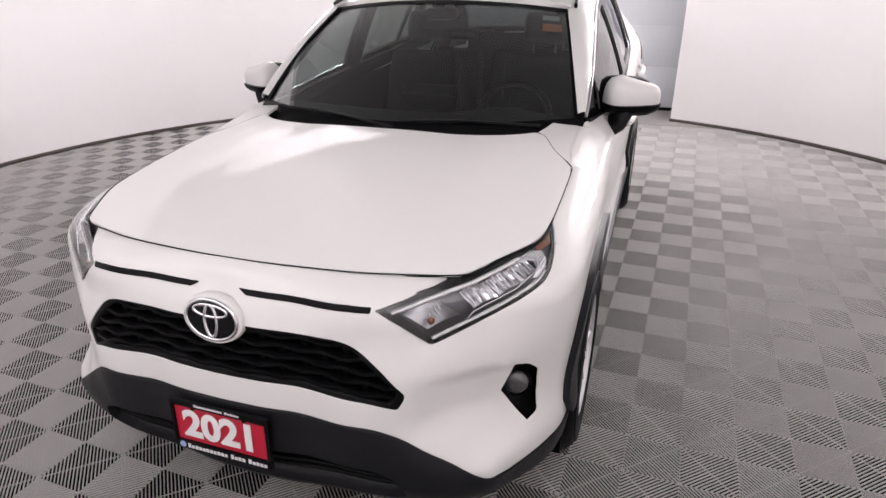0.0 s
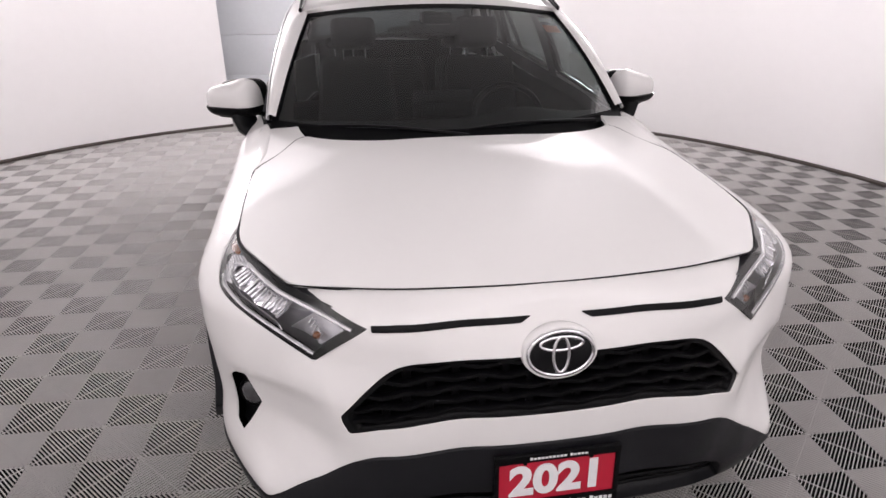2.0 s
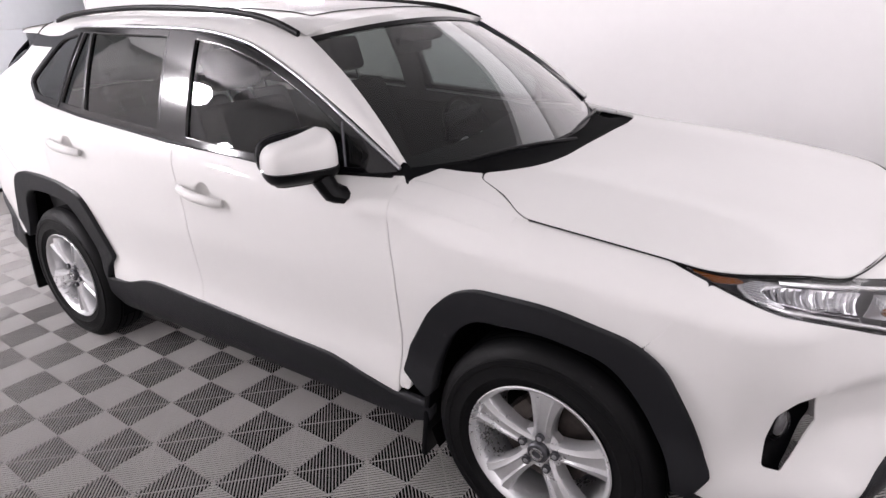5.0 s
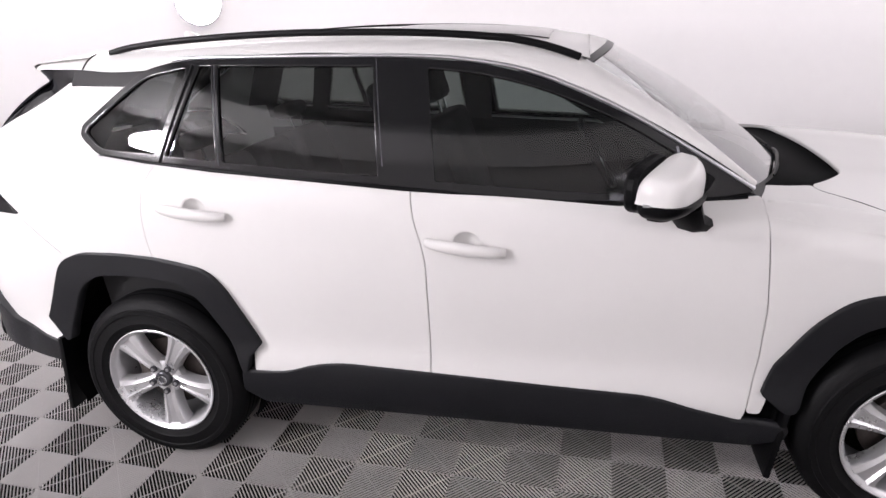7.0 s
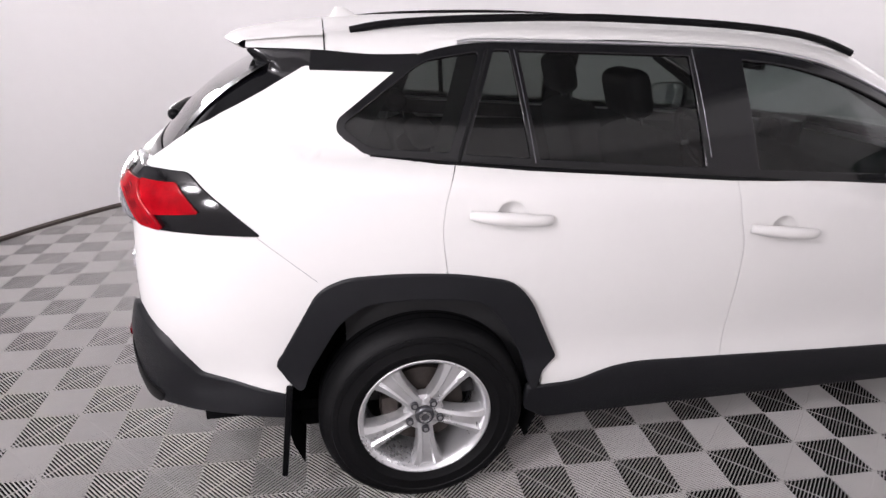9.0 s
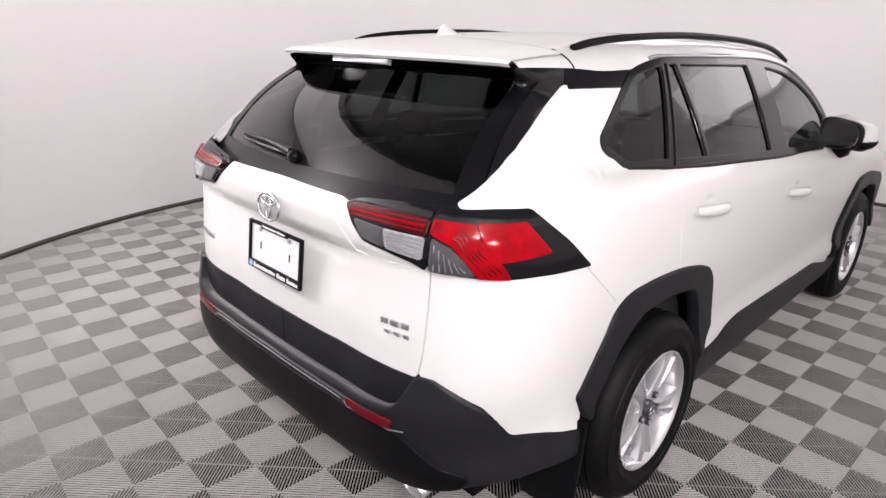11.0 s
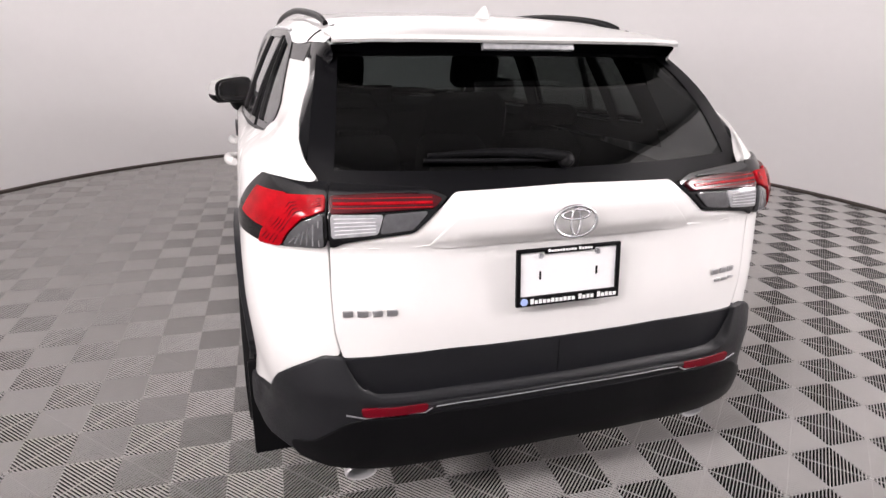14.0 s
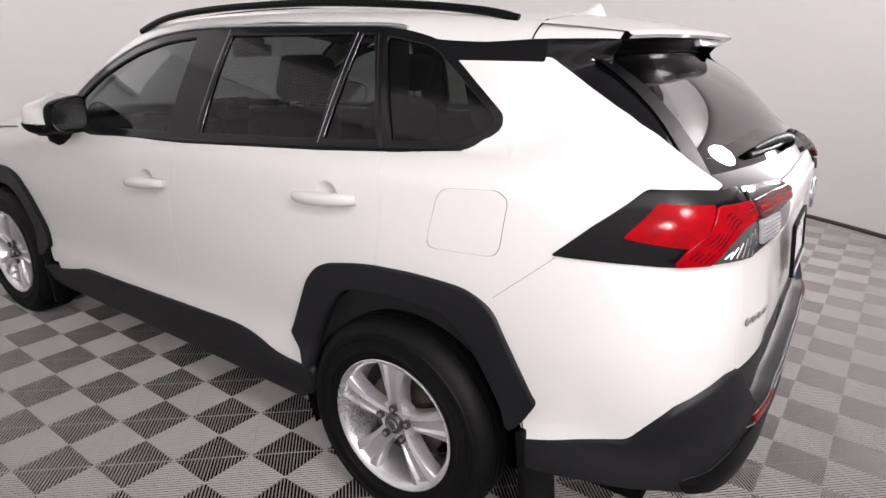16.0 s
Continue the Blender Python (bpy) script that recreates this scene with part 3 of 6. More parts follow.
HOLE_F = [(-0.97, 0.42), (-0.985, 0.55), (-1.06, 0.70), (-1.14, 0.775), (-1.36, 0.79), (-1.55, 0.76), (-1.64, 0.66), (-1.72, 0.50), (-1.735, 0.42)]
HOLE_R = [(0.96, 0.42), (0.995, 0.56), (1.08, 0.72), (1.15, 0.80), (1.35, 0.825), (1.53, 0.82), (1.62, 0.76), (1.73, 0.57), (1.75, 0.50)]

car = tagged(new("car"), "white mid-size sport utility car with dark grey plastic cladding", "car")
car.location.x = 0.004


HOOD_REAR = [(0, -1.175), (0.3, -1.170), (0.44, -1.155), (0.505, -1.130), (0.565, -1.075), (0.612, -1.015), (0.640, -0.93), (0.655, -0.828)]


def build_body():
    # hood
    edge = [(0.648, -1.032, 0.01), (0.702, -1.135, 0.05), (0.772, -1.222, 0.04), (0.786, -1.29, 0.05), (0.787, -1.6, 0.05), (0.775, -1.76, 0.05), (0.685, -1.92, 0.03), (0.622, -2.018, 0.03), (0.42, -2.090, 0.1), (0.2, -2.122, 0.1)]
    outline = [(0, -2.130)] + [(-a[0], *a[1:]) for a in edge[::-1]] + [(-a, b) for a, b in HOOD_REAR[5::-1]] + HOOD_REAR[1:6] + edge
    hood = panel("hood", rounded(outline, 0.03), hood_at, PAINT, car, step=0.05, depth=0.014, edge=0.003)
    # rubber seal in the joint round the hood
    for s in (1, -1):
        o = [(0.655, -1.030), (0.707, -1.130, 0.05), (0.777, -1.217, 0.03), (0.790, -1.255), (0.786, -1.1), (0.778, -0.835), (0.655, -0.828), (0.640, -0.93), (0.619, -1.008)]
        panel("fender_top", rounded([(s * a[0], *a[1:]) for a in o], 0.006), hood_at, PAINT, car, "white fender top beside the windscreen", step=0.04, depth=0.014, edge=0.002)

        def shoulder(y, v, s=s):
            """Rounded edge from the fender top over to the flank, just proud of the joint below it."""
            zt = float(np.interp(y, (-1.2, -1.0, -0.9, -0.85), (1.051, 1.076, 1.094, 1.104)))
            ins = float(np.interp(y, (-1.215, -1.10), (0.004, 0.030)))
            a = Vector(hood_at(s * (0.784 - ins), y)) + Vector((0, 0, 0.0004))
            b = Vector(flank(y, zt - 0.030, s)) + Vector((s * 0.0004, 0, 0))
            c = (Vector(hood_at(s * 0.784, y)) + Vector(flank(y, zt, s))) / 2 + Vector((s * 0.0010, 0, 0.0010))
            k = 2 * c - (a + b) / 2
            return a * (1 - v) ** 2 + k * 2 * v * (1 - v) + b * v * v
        sheet("fender_shoulder", shoulder, 24, 8, PAINT, car, "white rounded fender shoulder", u=(-1.213, -0.846), v=(0.0, 1.0))
    joint = [(0.620, -1.012), (0.651, -1.031), (0.7045, -1.1325), (0.7745, -1.2195), (0.789, -1.29), (0.790, -1.6), (0.779, -1.76), (0.689, -1.924), (0.625, -2.022), (0.42, -2.0945), (0.2, -2.1265), (0, -2.1345)]
    joint = catmull(joint + mirror(joint[:-1]), 6)
    tube("hood_seal", [Vector(hood_at(x, y)) - Vector((0, 0, 0.0018)) for x, y in joint], 0.0022, BLACK, car, "thin dark joint round the hood", n=6)
    # front bumper with the openings for the grille and the fog lamps
    half = [(0, 0.989), (0.30, 0.986, 0.1), (0.45, 0.979, 0.1), (0.652, 0.964, 0.005), (0.555, 0.947), (0.463, 0.929), (0.604, 0.820, 0.015), (0.672, 0.845), (0.743, 0.873), (0.820, 0.900), (0.886, 0.917), (0.935, 0.927), (1.0, 0.944), (1.06, 0.960)]
    half += [(1.121, 0.976), (Q_FLANK - 1.626, 0.806), (Q_FLANK - 1.665, 0.762), (Q_FLANK - 1.745, 0.61), (Q_FLANK - 1.81, 0.49), (Q_FLANK - 1.765, 0.43)]
    half += [(1.05, 0.408), (0.95, 0.400), (0.86, 0.401), (0.79, 0.412, 0.012), (0.65, 0.500), (0.60, 0.530), (0.52, 0.580), (0.475, 0.604, 0.02), (0.44, 0.613, 0.03), (0.2, 0.617, 0.1), (0, 0.622, 0.1)]
    outline = half + mirror(half[1:-1])
    gh = [(0, 0.852), (0.2, 0.852, 0.1), (0.36, 0.848), (0.402, 0.838, 0.03), (0.437, 0.815), (0.487, 0.768), (0.549, 0.702, 0.012), (0.547, 0.680, 0.008), (0.529, 0.650, 0.010), (0.45, 0.680, 0.03), (0.3, 0.691, 0.1), (0, 0.692, 0.1)]
    fog = [(0.930, 0.672), (0.885, 0.708), (0.833, 0.723, 0.008), (0.803, 0.631, 0.006), (0.903, 0.503, 0.006), (0.948, 0.515), (0.945, 0.60)]
    grille_o = rounded(gh + mirror(gh[1:-1]), 0.02)
    fog_o = rounded(fog, 0.015)
    slot = [(0.462, 0.934), (0.40, 0.9385), (0.30, 0.937), (0.066, 0.935), (0.090, 0.9225), (0.30, 0.9235), (0.40, 0.9255), (0.458, 0.922)]
    panel("front_bumper", rounded(outline, 0.012), shell, PAINT, car, holes=(grille_o, fog_o, mirror(fog_o)), step=0.03, depth=0.006)
    # grille: a dark sunken net of slats
    grille = link("grille", None, car, "black slatted grille with staggered openings")
    big = [(p[0] * 1.03, (p[1] - 0.73) * 1.06 + 0.73) for p in grille_o]
    panel("backing", big, pushed(shell, -0.06), DARK, grille, depth=0)
    wide = [(p[0] * 1.02, (p[1] - 0.765) * 1.06 + 0.765) for p in grille_o]
    slim = [(p[0] * 0.965, (p[1] - 0.762) * 0.90 + 0.762) for p in grille_o]
    panel("surround", wide, pushed(shell, -0.007), BLACK, grille, "black grille surround", holes=(slim,), depth=0.04, step=0.03)
    g_low = interp([(0, 0.692), (0.3, 0.690), (0.45, 0.679), (0.54, 0.655), (0.6, 0.65)])
    flat_top = lambda q: 0.850 - 0.012 * (q / 0.5) ** 2
    rows = 5
    for k in range(rows):
        w, n = (0.435, 0.47, 0.505, 0.535, 0.54)[k], 84
        zline = lambda q: flat_top(q) + (g_low(abs(q)) + 0.012 - flat_top(q)) * (k + 0.62) / (rows - 0.1)
        verts, faces = [], []
        for i in range(n + 1):
            q = -w + 2 * w * i / n
            ph = (q / 0.125 + 0.5 * (k % 2)) % 1.0
            z = zline(q) + 0.0045 * min(1, max(-1, 2.6 * (2 * abs(ph - 0.5) - 0.5)))
            for dz, dd in ((0.006, -0.045), (0.006, -0.018), (0.0035, -0.014), (-0.005, -0.015), (-0.0065, -0.019), (-0.0065, -0.05)):
                verts.append(pushed(shell, dd)(q, z + dz))
        for i in range(n):
            for j in range(6):
                faces.append([i * 6 + j, (i + 1) * 6 + j, (i + 1) * 6 + (j + 1) % 6, i * 6 + (j + 1) % 6])
        me = mesh_of("slat", verts, faces, BLACK)
        me.set_sharp_from_angle(angle=radians(35))
        link("slat", me, grille)
        for j in range(-9, 10):
            q = (j + 0.5 * (k % 2)) * 0.125
            if abs(q) < w - 0.05 and k < rows - 1:
                c = pushed(shell, -0.046)(q, zline(q) - 0.016)
                part("rib", box((-0.010, -0.010, -0.014), (0.010, 0.01, 0.014), Matrix.Translation(c)), BLACK, grille, bevel=0.003)
    # slots beside the badge
    def slots(side):
        panel("slot", rounded(slot, 0.003), pushed(nose_map(side), 0.002), BLACK, car, "narrow black slot above the grille", depth=0.005, edge=0.001, step=0.03)
    both(slots)
    # lower dark bumper
    low = [(0, 0.613), (0.2, 0.608, 0.1), (0.44, 0.604, 0.03), (0.472, 0.595, 0.02), (0.52, 0.571), (0.60, 0.521), (0.65, 0.491), (0.79, 0.403, 0.012), (0.86, 0.392), (0.95, 0.391), (1.05, 0.399), (Q_FLANK - 1.765, 0.42), (Q_FLANK - 1.755, 0.33, 0.02), (1.0, 0.27, 0.05), (0.8, 0.23), (0.5, 0.205), (0, 0.20)]
    intake = [(0.52, 0.44), (0.44, 0.475), (-0.44, 0.475), (-0.52, 0.44), (-0.56, 0.36), (-0.5, 0.325), (0.5, 0.325), (0.56, 0.36)]
    panel("lower_bumper", rounded(low + mirror(low[1:-1]), 0.01), pushed(shell, 0.006), CLAD, car, "dark grey textured plastic lower bumper", holes=(rounded(intake, 0.02),), depth=0.05)
    panel("intake", [(p[0] * 1.05, (p[1] - 0.4) * 1.1 + 0.4) for p in intake], pushed(shell, -0.06), DARK, car, "black lower air intake", depth=0)
    for z in (0.43, 0.395, 0.36):
        tube("intake_bar", [pushed(shell, -0.03)(q, z) for q in np.linspace(-0.55, 0.55, 24)], 0.007, BLACK, car)

    def side_panels(side):
        fm = flank_map(side)
        # fender
        o = [(-0.825, 1.113), (-0.838, 1.0), (-0.855, 0.8), (-0.855, 0.62), (-0.835, 0.42), (-0.87, 0.42)] + ARCH_F[:9]
        o = o[:6] + [(-1.345 + (a + 1.345) * 0.96, 0.45 + (b - 0.45) * 0.96) for a, b in ARCH_F[0:7]] + [(-1.622, 0.812), (-1.750, 0.977), (-1.69, 0.992), (-1.645, 1.003), (-1.60, 1.009), (-1.4, 1.029), (-1.2, 1.051, 0.1), (-1.0, 1.076, 0.05), (-0.9, 1.094), (-0.85, 1.104)]
        panel("fender", rounded(o, 0.01), fm, PAINT, car, step=0.03)
        # doors
        fd = link("front_door", None, car)
        o = [(-0.818, 1.12), (-0.6, 1.111), (-0.4, 1.110), (0.0, 1.133), (0.262, 1.152), (0.25, 1.05, 0.1), (0.215, 0.93, 0.1), (0.215, 0.7, 0.1), (0.225, 0.33), (-0.80, 0.33), (-0.825, 0.42), (-0.845, 0.62), (-0.845, 0.8), (-0.828, 1.0)]
        panel("skin", rounded(o, 0.008), fm, PAINT, fd, step=0.05, holes=(cup_edge(0.081, 0.970),))
        rd = link("rear_door", None, car)
        o = [(0.272, 1.153), (0.6, 1.177), (1.0, 1.208), (1.228, 1.229), (1.266, 1.143, 0.1), (1.283, 1.05, 0.1), (1.274, 0.95, 0.05), (1.262, 0.875), (1.07, 0.83)] + [(0.99, 0.755), (0.895, 0.57), (0.92, 0.50), (0.925, 0.33), (0.235, 0.33), (0.225, 0.7, 0.1), (0.225, 0.93, 0.1), (0.26, 1.05, 0.1)]
        panel("skin", rounded(o, 0.008), fm, PAINT, rd, step=0.05, holes=(cup_edge(1.068, 1.069),))
        for door, y0, z0, tilt in ((fd, 0.081, 0.970, 0.112), (rd, 1.068, 1.069, 0.108)):
            handle(door, fm, y0, z0, tilt)
        # quarter panel up to the roof
        o = [(1.270, 0.87), (1.282, 0.95, 0.05), (1.291, 1.05, 0.1), (1.274, 1.143, 0.1), (1.237, 1.231), (1.495, 1.252, 0.03), (1.60, 1.335, 0.05), (1.58, 1.36), (1.395, 1.492, 0.02), (1.68, 1.507), (1.75, 1.468), (1.80, 1.441), (1.90, 1.398), (2.0, 1.362), (2.16, 1.312, 0.03), (2.28, 1.243)]
        tq = lambda r_: fy(Q_END - r_)
        o += [(tq(0.73), 1.236), (tq(0.83), 1.238), (tq(0.947), 1.234, 0.02), (tq(1.065), 1.139), (tq(1.164), 1.045, 0.005), (tq(1.05), 1.052), (tq(0.95), 1.058), (tq(0.85), 1.058), (tq(0.76), 1.068)]
        o += [(tq(0.679), 1.076), (tq(0.676), 0.95), (tq(0.669), 0.84), (tq(0.656), 0.773), (tq(0.70), 0.772), (tq(0.748), 0.743), (tq(0.826), 0.692), (tq(0.92), 0.572, 0.02), (tq(1.05), 0.537), (1.80, 0.491), (1.77, 0.555), (1.79, 0.62), (1.68, 0.82), (1.63, 0.867), (1.53, 0.893), (1.30, 0.886)]
        panel("quarter_panel", rounded(o, 0.008), fm, PAINT, car, step=0.05)
        if side > 0:
            fl = rounded([(1.455, 0.992), (1.485, 1.160), (1.660, 1.180), (1.692, 1.160), (1.682, 1.010)], 0.035)
            panel("fuel_flap", fl, pushed(fm, 0.0015), PAINT, car, step=0.04, depth=0.004, edge=0.002)
            panel("flap_gap", [((p[0] - 1.572) * 1.03 + 1.572, (p[1] - 1.085) * 1.03 + 1.085) for p in fl], pushed(fm, 0.0006), DARK, car, "dark joint round the fuel flap", depth=0)
        tube("bumper_joint", [pushed(fm, 0.0002)(1.842 - 0.165 * t, 1.043 - 0.15 * t) for t in np.linspace(0, 1, 8)], 0.0008, GREYLENS, car, "fine joint between bumper and quarter panel", n=5)
        # arch trims
        for nm, out, inn in (("front_arch_trim", ARCH_F, HOLE_F), ("rear_arch_trim", ARCH_R, HOLE_R)):
            o = [*out[:2], *((*p, 0.07) for p in out[2:-2]), *out[-2:], *((*p, 0.06) for p in inn[::-1])]
            panel(nm, rounded(o, 0.008, 6), pushed(fm, 0.022), CLAD, car, "dark grey textured plastic wheel arch trim", step=0.05, depth=0.05, edge=0.006)
        # sill
        o = [(-0.96, 0.375), (-0.80, 0.385), (-0.66, 0.415, 0.06), (-0.535, 0.450, 0.06), (-0.2, 0.458), (0.24, 0.474), (0.56, 0.485, 0.05), (0.67, 0.473, 0.05), (0.80, 0.432, 0.05), (0.97, 0.428), (0.98, 0.35), (0.9, 0.295), (-0.85, 0.295), (-0.95, 0.33)]
        panel("sill_trim", rounded(o, 0.01), pushed(fm, 0.016), CLAD, car, "dark grey textured plastic sill cladding", step=0.05, depth=0.04, edge=0.006)
        # dark inner skin: its near-black colour stands in for shade in gaps and openings
        sheet("gap_shade_skin", lambda a, b: pushed(fm, -0.05)(a, b), 24, 8, DARK, car, u=(-0.93, 0.95), v=(0.29, 1.02))
        # wheel housings
        for yc, zr in ((-1.355, 0.44), (1.365, 0.455)):
            def well(a, b, yc=yc, zr=zr):
                an = math.pi * (a * 1.3 - 0.15)
                return (side * (0.55 + 0.33 * b), yc - math.cos(an) * (zr - 0.01), 0.40 + math.sin(an) * (zr - 0.02))
            sheet("wheel_housing", well, 20, 3, DARK, car, "black plastic wheel arch lining")
            bm = box((0.53, yc - 0.46, 0.2), (0.55, yc + 0.46, 0.86)) if side > 0 else box((-0.55, yc - 0.46, 0.2), (-0.53, yc + 0.46, 0.86))
            part("housing_wall", bm, DARK, car)
        # mud flaps
        for yc, z1 in ((-0.955, 0.45), (1.79, 0.52)):
            x0, x1 = sorted((side * 0.70, side * 0.905))
            bm = box((x0, -0.011, 0.17 - z1), (x1, 0.011, 0), pose(0, yc, z1, 7, 0, 0))
            part("mud_flap", bm, BLACK, car, "black plastic mud flap", bevel=0.008)
    both(side_panels)
    # underbody
    bm = box((-0.72, -1.95, 0.23), (0.72, 1.78, 0.31))
    part("underbody", bm, DARK, car, "black underbody", bevel=0.03)


def cup_edge(y, z):
    """Outline of the hole in a door skin for the cup of its handle."""
    return [(y - 0.004 + 0.050 * math.cos(a), z + 0.008 + 0.045 * math.sin(a)) for a in np.linspace(0, 2 * math.pi, 28, endpoint=False)]


def handle(door, fm, y, z, tilt):
    """A pull handle with the dished cup behind it."""
    bar, rs = [], []
    for i in range(13):
        t = i / 12
        yy, zz = y + 0.13 * (1 - 2 * t), z + tilt * 0.13 * (1 - 2 * t)
        d = 0.010 + 0.026 * math.sin(math.pi * t) ** 0.5
        bar.append(pushed(fm, d)(yy, zz))
        rs.append(0.009 + 0.0085 * math.sin(math.pi * (0.05 + 0.9 * t)) ** 0.5)
    link("door_handle", tube_mesh("pull", bar, rs, PAINT, n=12, flat=1.25), door)

    def dish(a, r):
        return pushed(fm, 0.0008 - 0.030 * (1 - r * r))(y - 0.004 + 0.052 * r * math.cos(a), z + 0.008 + 0.047 * r * math.sin(a))
    sheet("handle_cup", dish, 24, 5, PAINT, door, u=(0, 2 * math.pi), v=(0.02, 1.0))


def tube_mesh(name, pts, r, material, n=8, flat=1.0):
    ob = tube(name, pts, r, material, None, n=n, flat=flat)
    me = ob.data
    bpy.data.objects.remove(ob)
    return me


def build_cabin():
    def side_glass(side):
        gm = lambda y, z: green(y, z, side)
        g2 = pushed(gm, -0.012)
        # one dark field under all side windows' frames, with the panes set in it
        top = [(-0.80, 1.135), (-0.46, 1.345, 0.15), (-0.19, 1.47, 0.15), (0.03, 1.528, 0.15), (0.34, 1.558, 0.1), (1.06, 1.575, 0.1), (1.20, 1.568, 0.06), (1.325, 1.541, 0.05), (1.40, 1.490, 0.02), (1.585, 1.355, 0.04), (1.59, 1.322, 0.04), (1.512, 1.252, 0.04)]
        bot = [(1.30, 1.236), (1.0, 1.211), (0.3, 1.157), (-0.4, 1.112), (-0.62, 1.112)]
        panes = {
            "front_window": ([(0.188, 1.174), (-0.35, 1.135), (-0.66, 1.132), (-0.69, 1.175), (-0.42, 1.345, 0.15), (-0.17, 1.45, 0.12), (0.04, 1.505, 0.1), (0.226, 1.526)], FRONT_GLASS),
            "rear_window": ([(0.964, 1.231), (0.376, 1.187), (0.410, 1.538), (1.010, 1.556)], REAR_GLASS),
            "vent_window": ([(1.204, 1.250), (0.984, 1.233), (1.030, 1.557), (1.088, 1.557)], REAR_GLASS),
            "quarter_window": ([(1.500, 1.272, 0.04), (1.246, 1.254), (1.126, 1.555, 0.03), (1.31, 1.527, 0.04), (1.385, 1.477, 0.02), (1.565, 1.35, 0.03), (1.57, 1.33, 0.03)], REAR_GLASS),
        }
        frame_o = rounded(top + bot, 0.02)
        holes = [rounded(o, 0.012) for o, _ in panes.values()]
        panel("window_frame", frame_o, gm, GLOSSBLACK, car, "gloss black window surround", holes=holes, step=0.06, off=0.005, depth=0.02)
        for nm, (o, m) in panes.items():
            (b0, b1), (t0, t1) = {"front_window": ((-0.70, 0.205), (-0.70, 0.245)), "rear_window": ((0.360, 0.976), (0.394, 1.020)), "vent_window": ((0.974, 1.222), (1.018, 1.105)), "quarter_window": ((1.232, 1.575), (1.110, 1.575))}[nm]
            def pane(u, v, b0=b0, b1=b1, t0=t0, t1=t1):
                y = (b0 + (b1 - b0) * u) * (1 - v) + (t0 + (t1 - t0) * u) * v
                zb, zt = WAIST_Z(y) + 0.006, TOPLINE(y) - 0.004
                return pushed(gm, -0.006)(y, zb + (zt - zb) * v)
            sheet(nm, pane, 28, 14, m, car)
        # bright strip along the top of the windows
        line = catmull([p[:2] for p in top[:7]], 8)
        tube("window_moulding", [pushed(gm, 0.004)(p[0], p[1] + 0.006) for p in line], 0.007, SATIN, car, "satin silver moulding over the windows", n=8)
        line = [(1.495, 1.247), (1.25, 1.226), (1.0, 1.206), (0.3, 1.153), (-0.4, 1.107), (-0.78, 1.116)]
        tube("window_seal", [pushed(gm, 0.004)(*p) for p in line], 0.008, BLACK, car, "black rubber seal along the window sill", n=8)
        for y0, y1 in ((0.974, 1.020), (1.224, 1.107), (0.364, 0.404)):
            tube("window_bar", [pushed(gm, 0.003)(y0 + (y1 - y0) * t, 1.222 + 0.333 * t) for t in np.linspace(0, 1, 6)], 0.0075 if y0 > 1.2 else 0.003, BLACK if y0 > 1.2 else DARKSATIN, car, n=6)
        tube("window_bar", [pushed(gm, 0.003)(-0.602 + 0.034 * t, 1.135 + 0.135 * t) for t in np.linspace(0, 1, 5)], 0.0045, DARKSATIN, car, n=6)
        tube("pillar_joint", [pushed(gm, 0.0012)(0.266 + 0.052 * t, 1.160 + 0.402 * t) for t in np.linspace(0, 1, 8)], 0.0022, DARK, car, "thin dark joint between the doors", n=6)
        # pillar and roof side: a white band from the waist up beside the windscreen and along the roof
        def band(a, b):
            t = a
            # lower edge: over the windows, upper edge: windscreen, then roof edge
            ly = -0.80 + 2.648 * t
            lo = Vector(pushed(gm, 0.004)(ly, TOPLINE(ly) + 0.014))
            w = min(1, max(0, (ly + 0.36) / 0.30))
            w = w * w * (3 - 2 * w)
            v = min(1.0, 0.07 + 0.91 * (ly + 0.80) / 0.50)
            a1, a2 = Vector(windscreen(side * 0.978, v)) + Vector((side * 0.002, -0.008, 0.012)), Vector(roof_at(side * 0.90, ly))
            hi = a1.lerp(a2, w)
            mid = (lo + hi) / 2 + Vector((side * 0.012, 0, 0.012)).lerp(Vector((side * 0.020, -0.014, 0.022)), 1 - w)
            return lo * (1 - b) ** 2 + mid * 2 * b * (1 - b) + hi * b * b
        sheet("roof_side", band, 64, 6, PAINT, car, "white painted windscreen pillar and roof side", thick=0.0)
        # floating-roof band and the dark piece beside the rear window
        o = [(1.395, 1.493), (1.33, 1.540), (1.36, 1.546), (1.65, 1.560), (1.66, 1.50)]
        panel("roof_band", rounded(o, 0.004), pushed(gm, 0.001), GLOSSBLACK, car, "gloss black band under the roof", depth=0.01)
        fm = flank_map(side)
        low = catmull([pushed(fm, -0.007)(*p) for p in ((1.655, 1.503), (1.68, 1.508), (1.70, 1.497), (1.75, 1.469), (1.80, 1.442), (1.95, 1.380), (2.16, 1.313), (2.285, 1.238))], 6)
        up = catmull([pushed(gm, 0.002)(1.655, 1.560), pushed(gm, 0.0)(1.75, 1.560), (side * 0.590, 1.845, 1.558), (side * 0.580, 1.825, 1.515), back_glass(side * 0.97, 0.76), back_glass(side * 0.98, 0.48), back_glass(side, 0.12), back_glass(side, -0.04)], 6)
        def trim(a, b):
            t = a * (len(low) - 1)
            i = min(int(t), len(low) - 2)
            p, q = (Vector(line[i]).lerp(Vector(line[i + 1]), t - i) for line in (low, up))
            return p.lerp(q, b) + Vector((side * 0.006, 0.004, 0.003)) * math.sin(math.pi * b) * min(1, a * 3)
        sheet("rear_pillar_trim", trim, 40, 6, GLOSSBLACK, car, "gloss black trim beside the rear window")
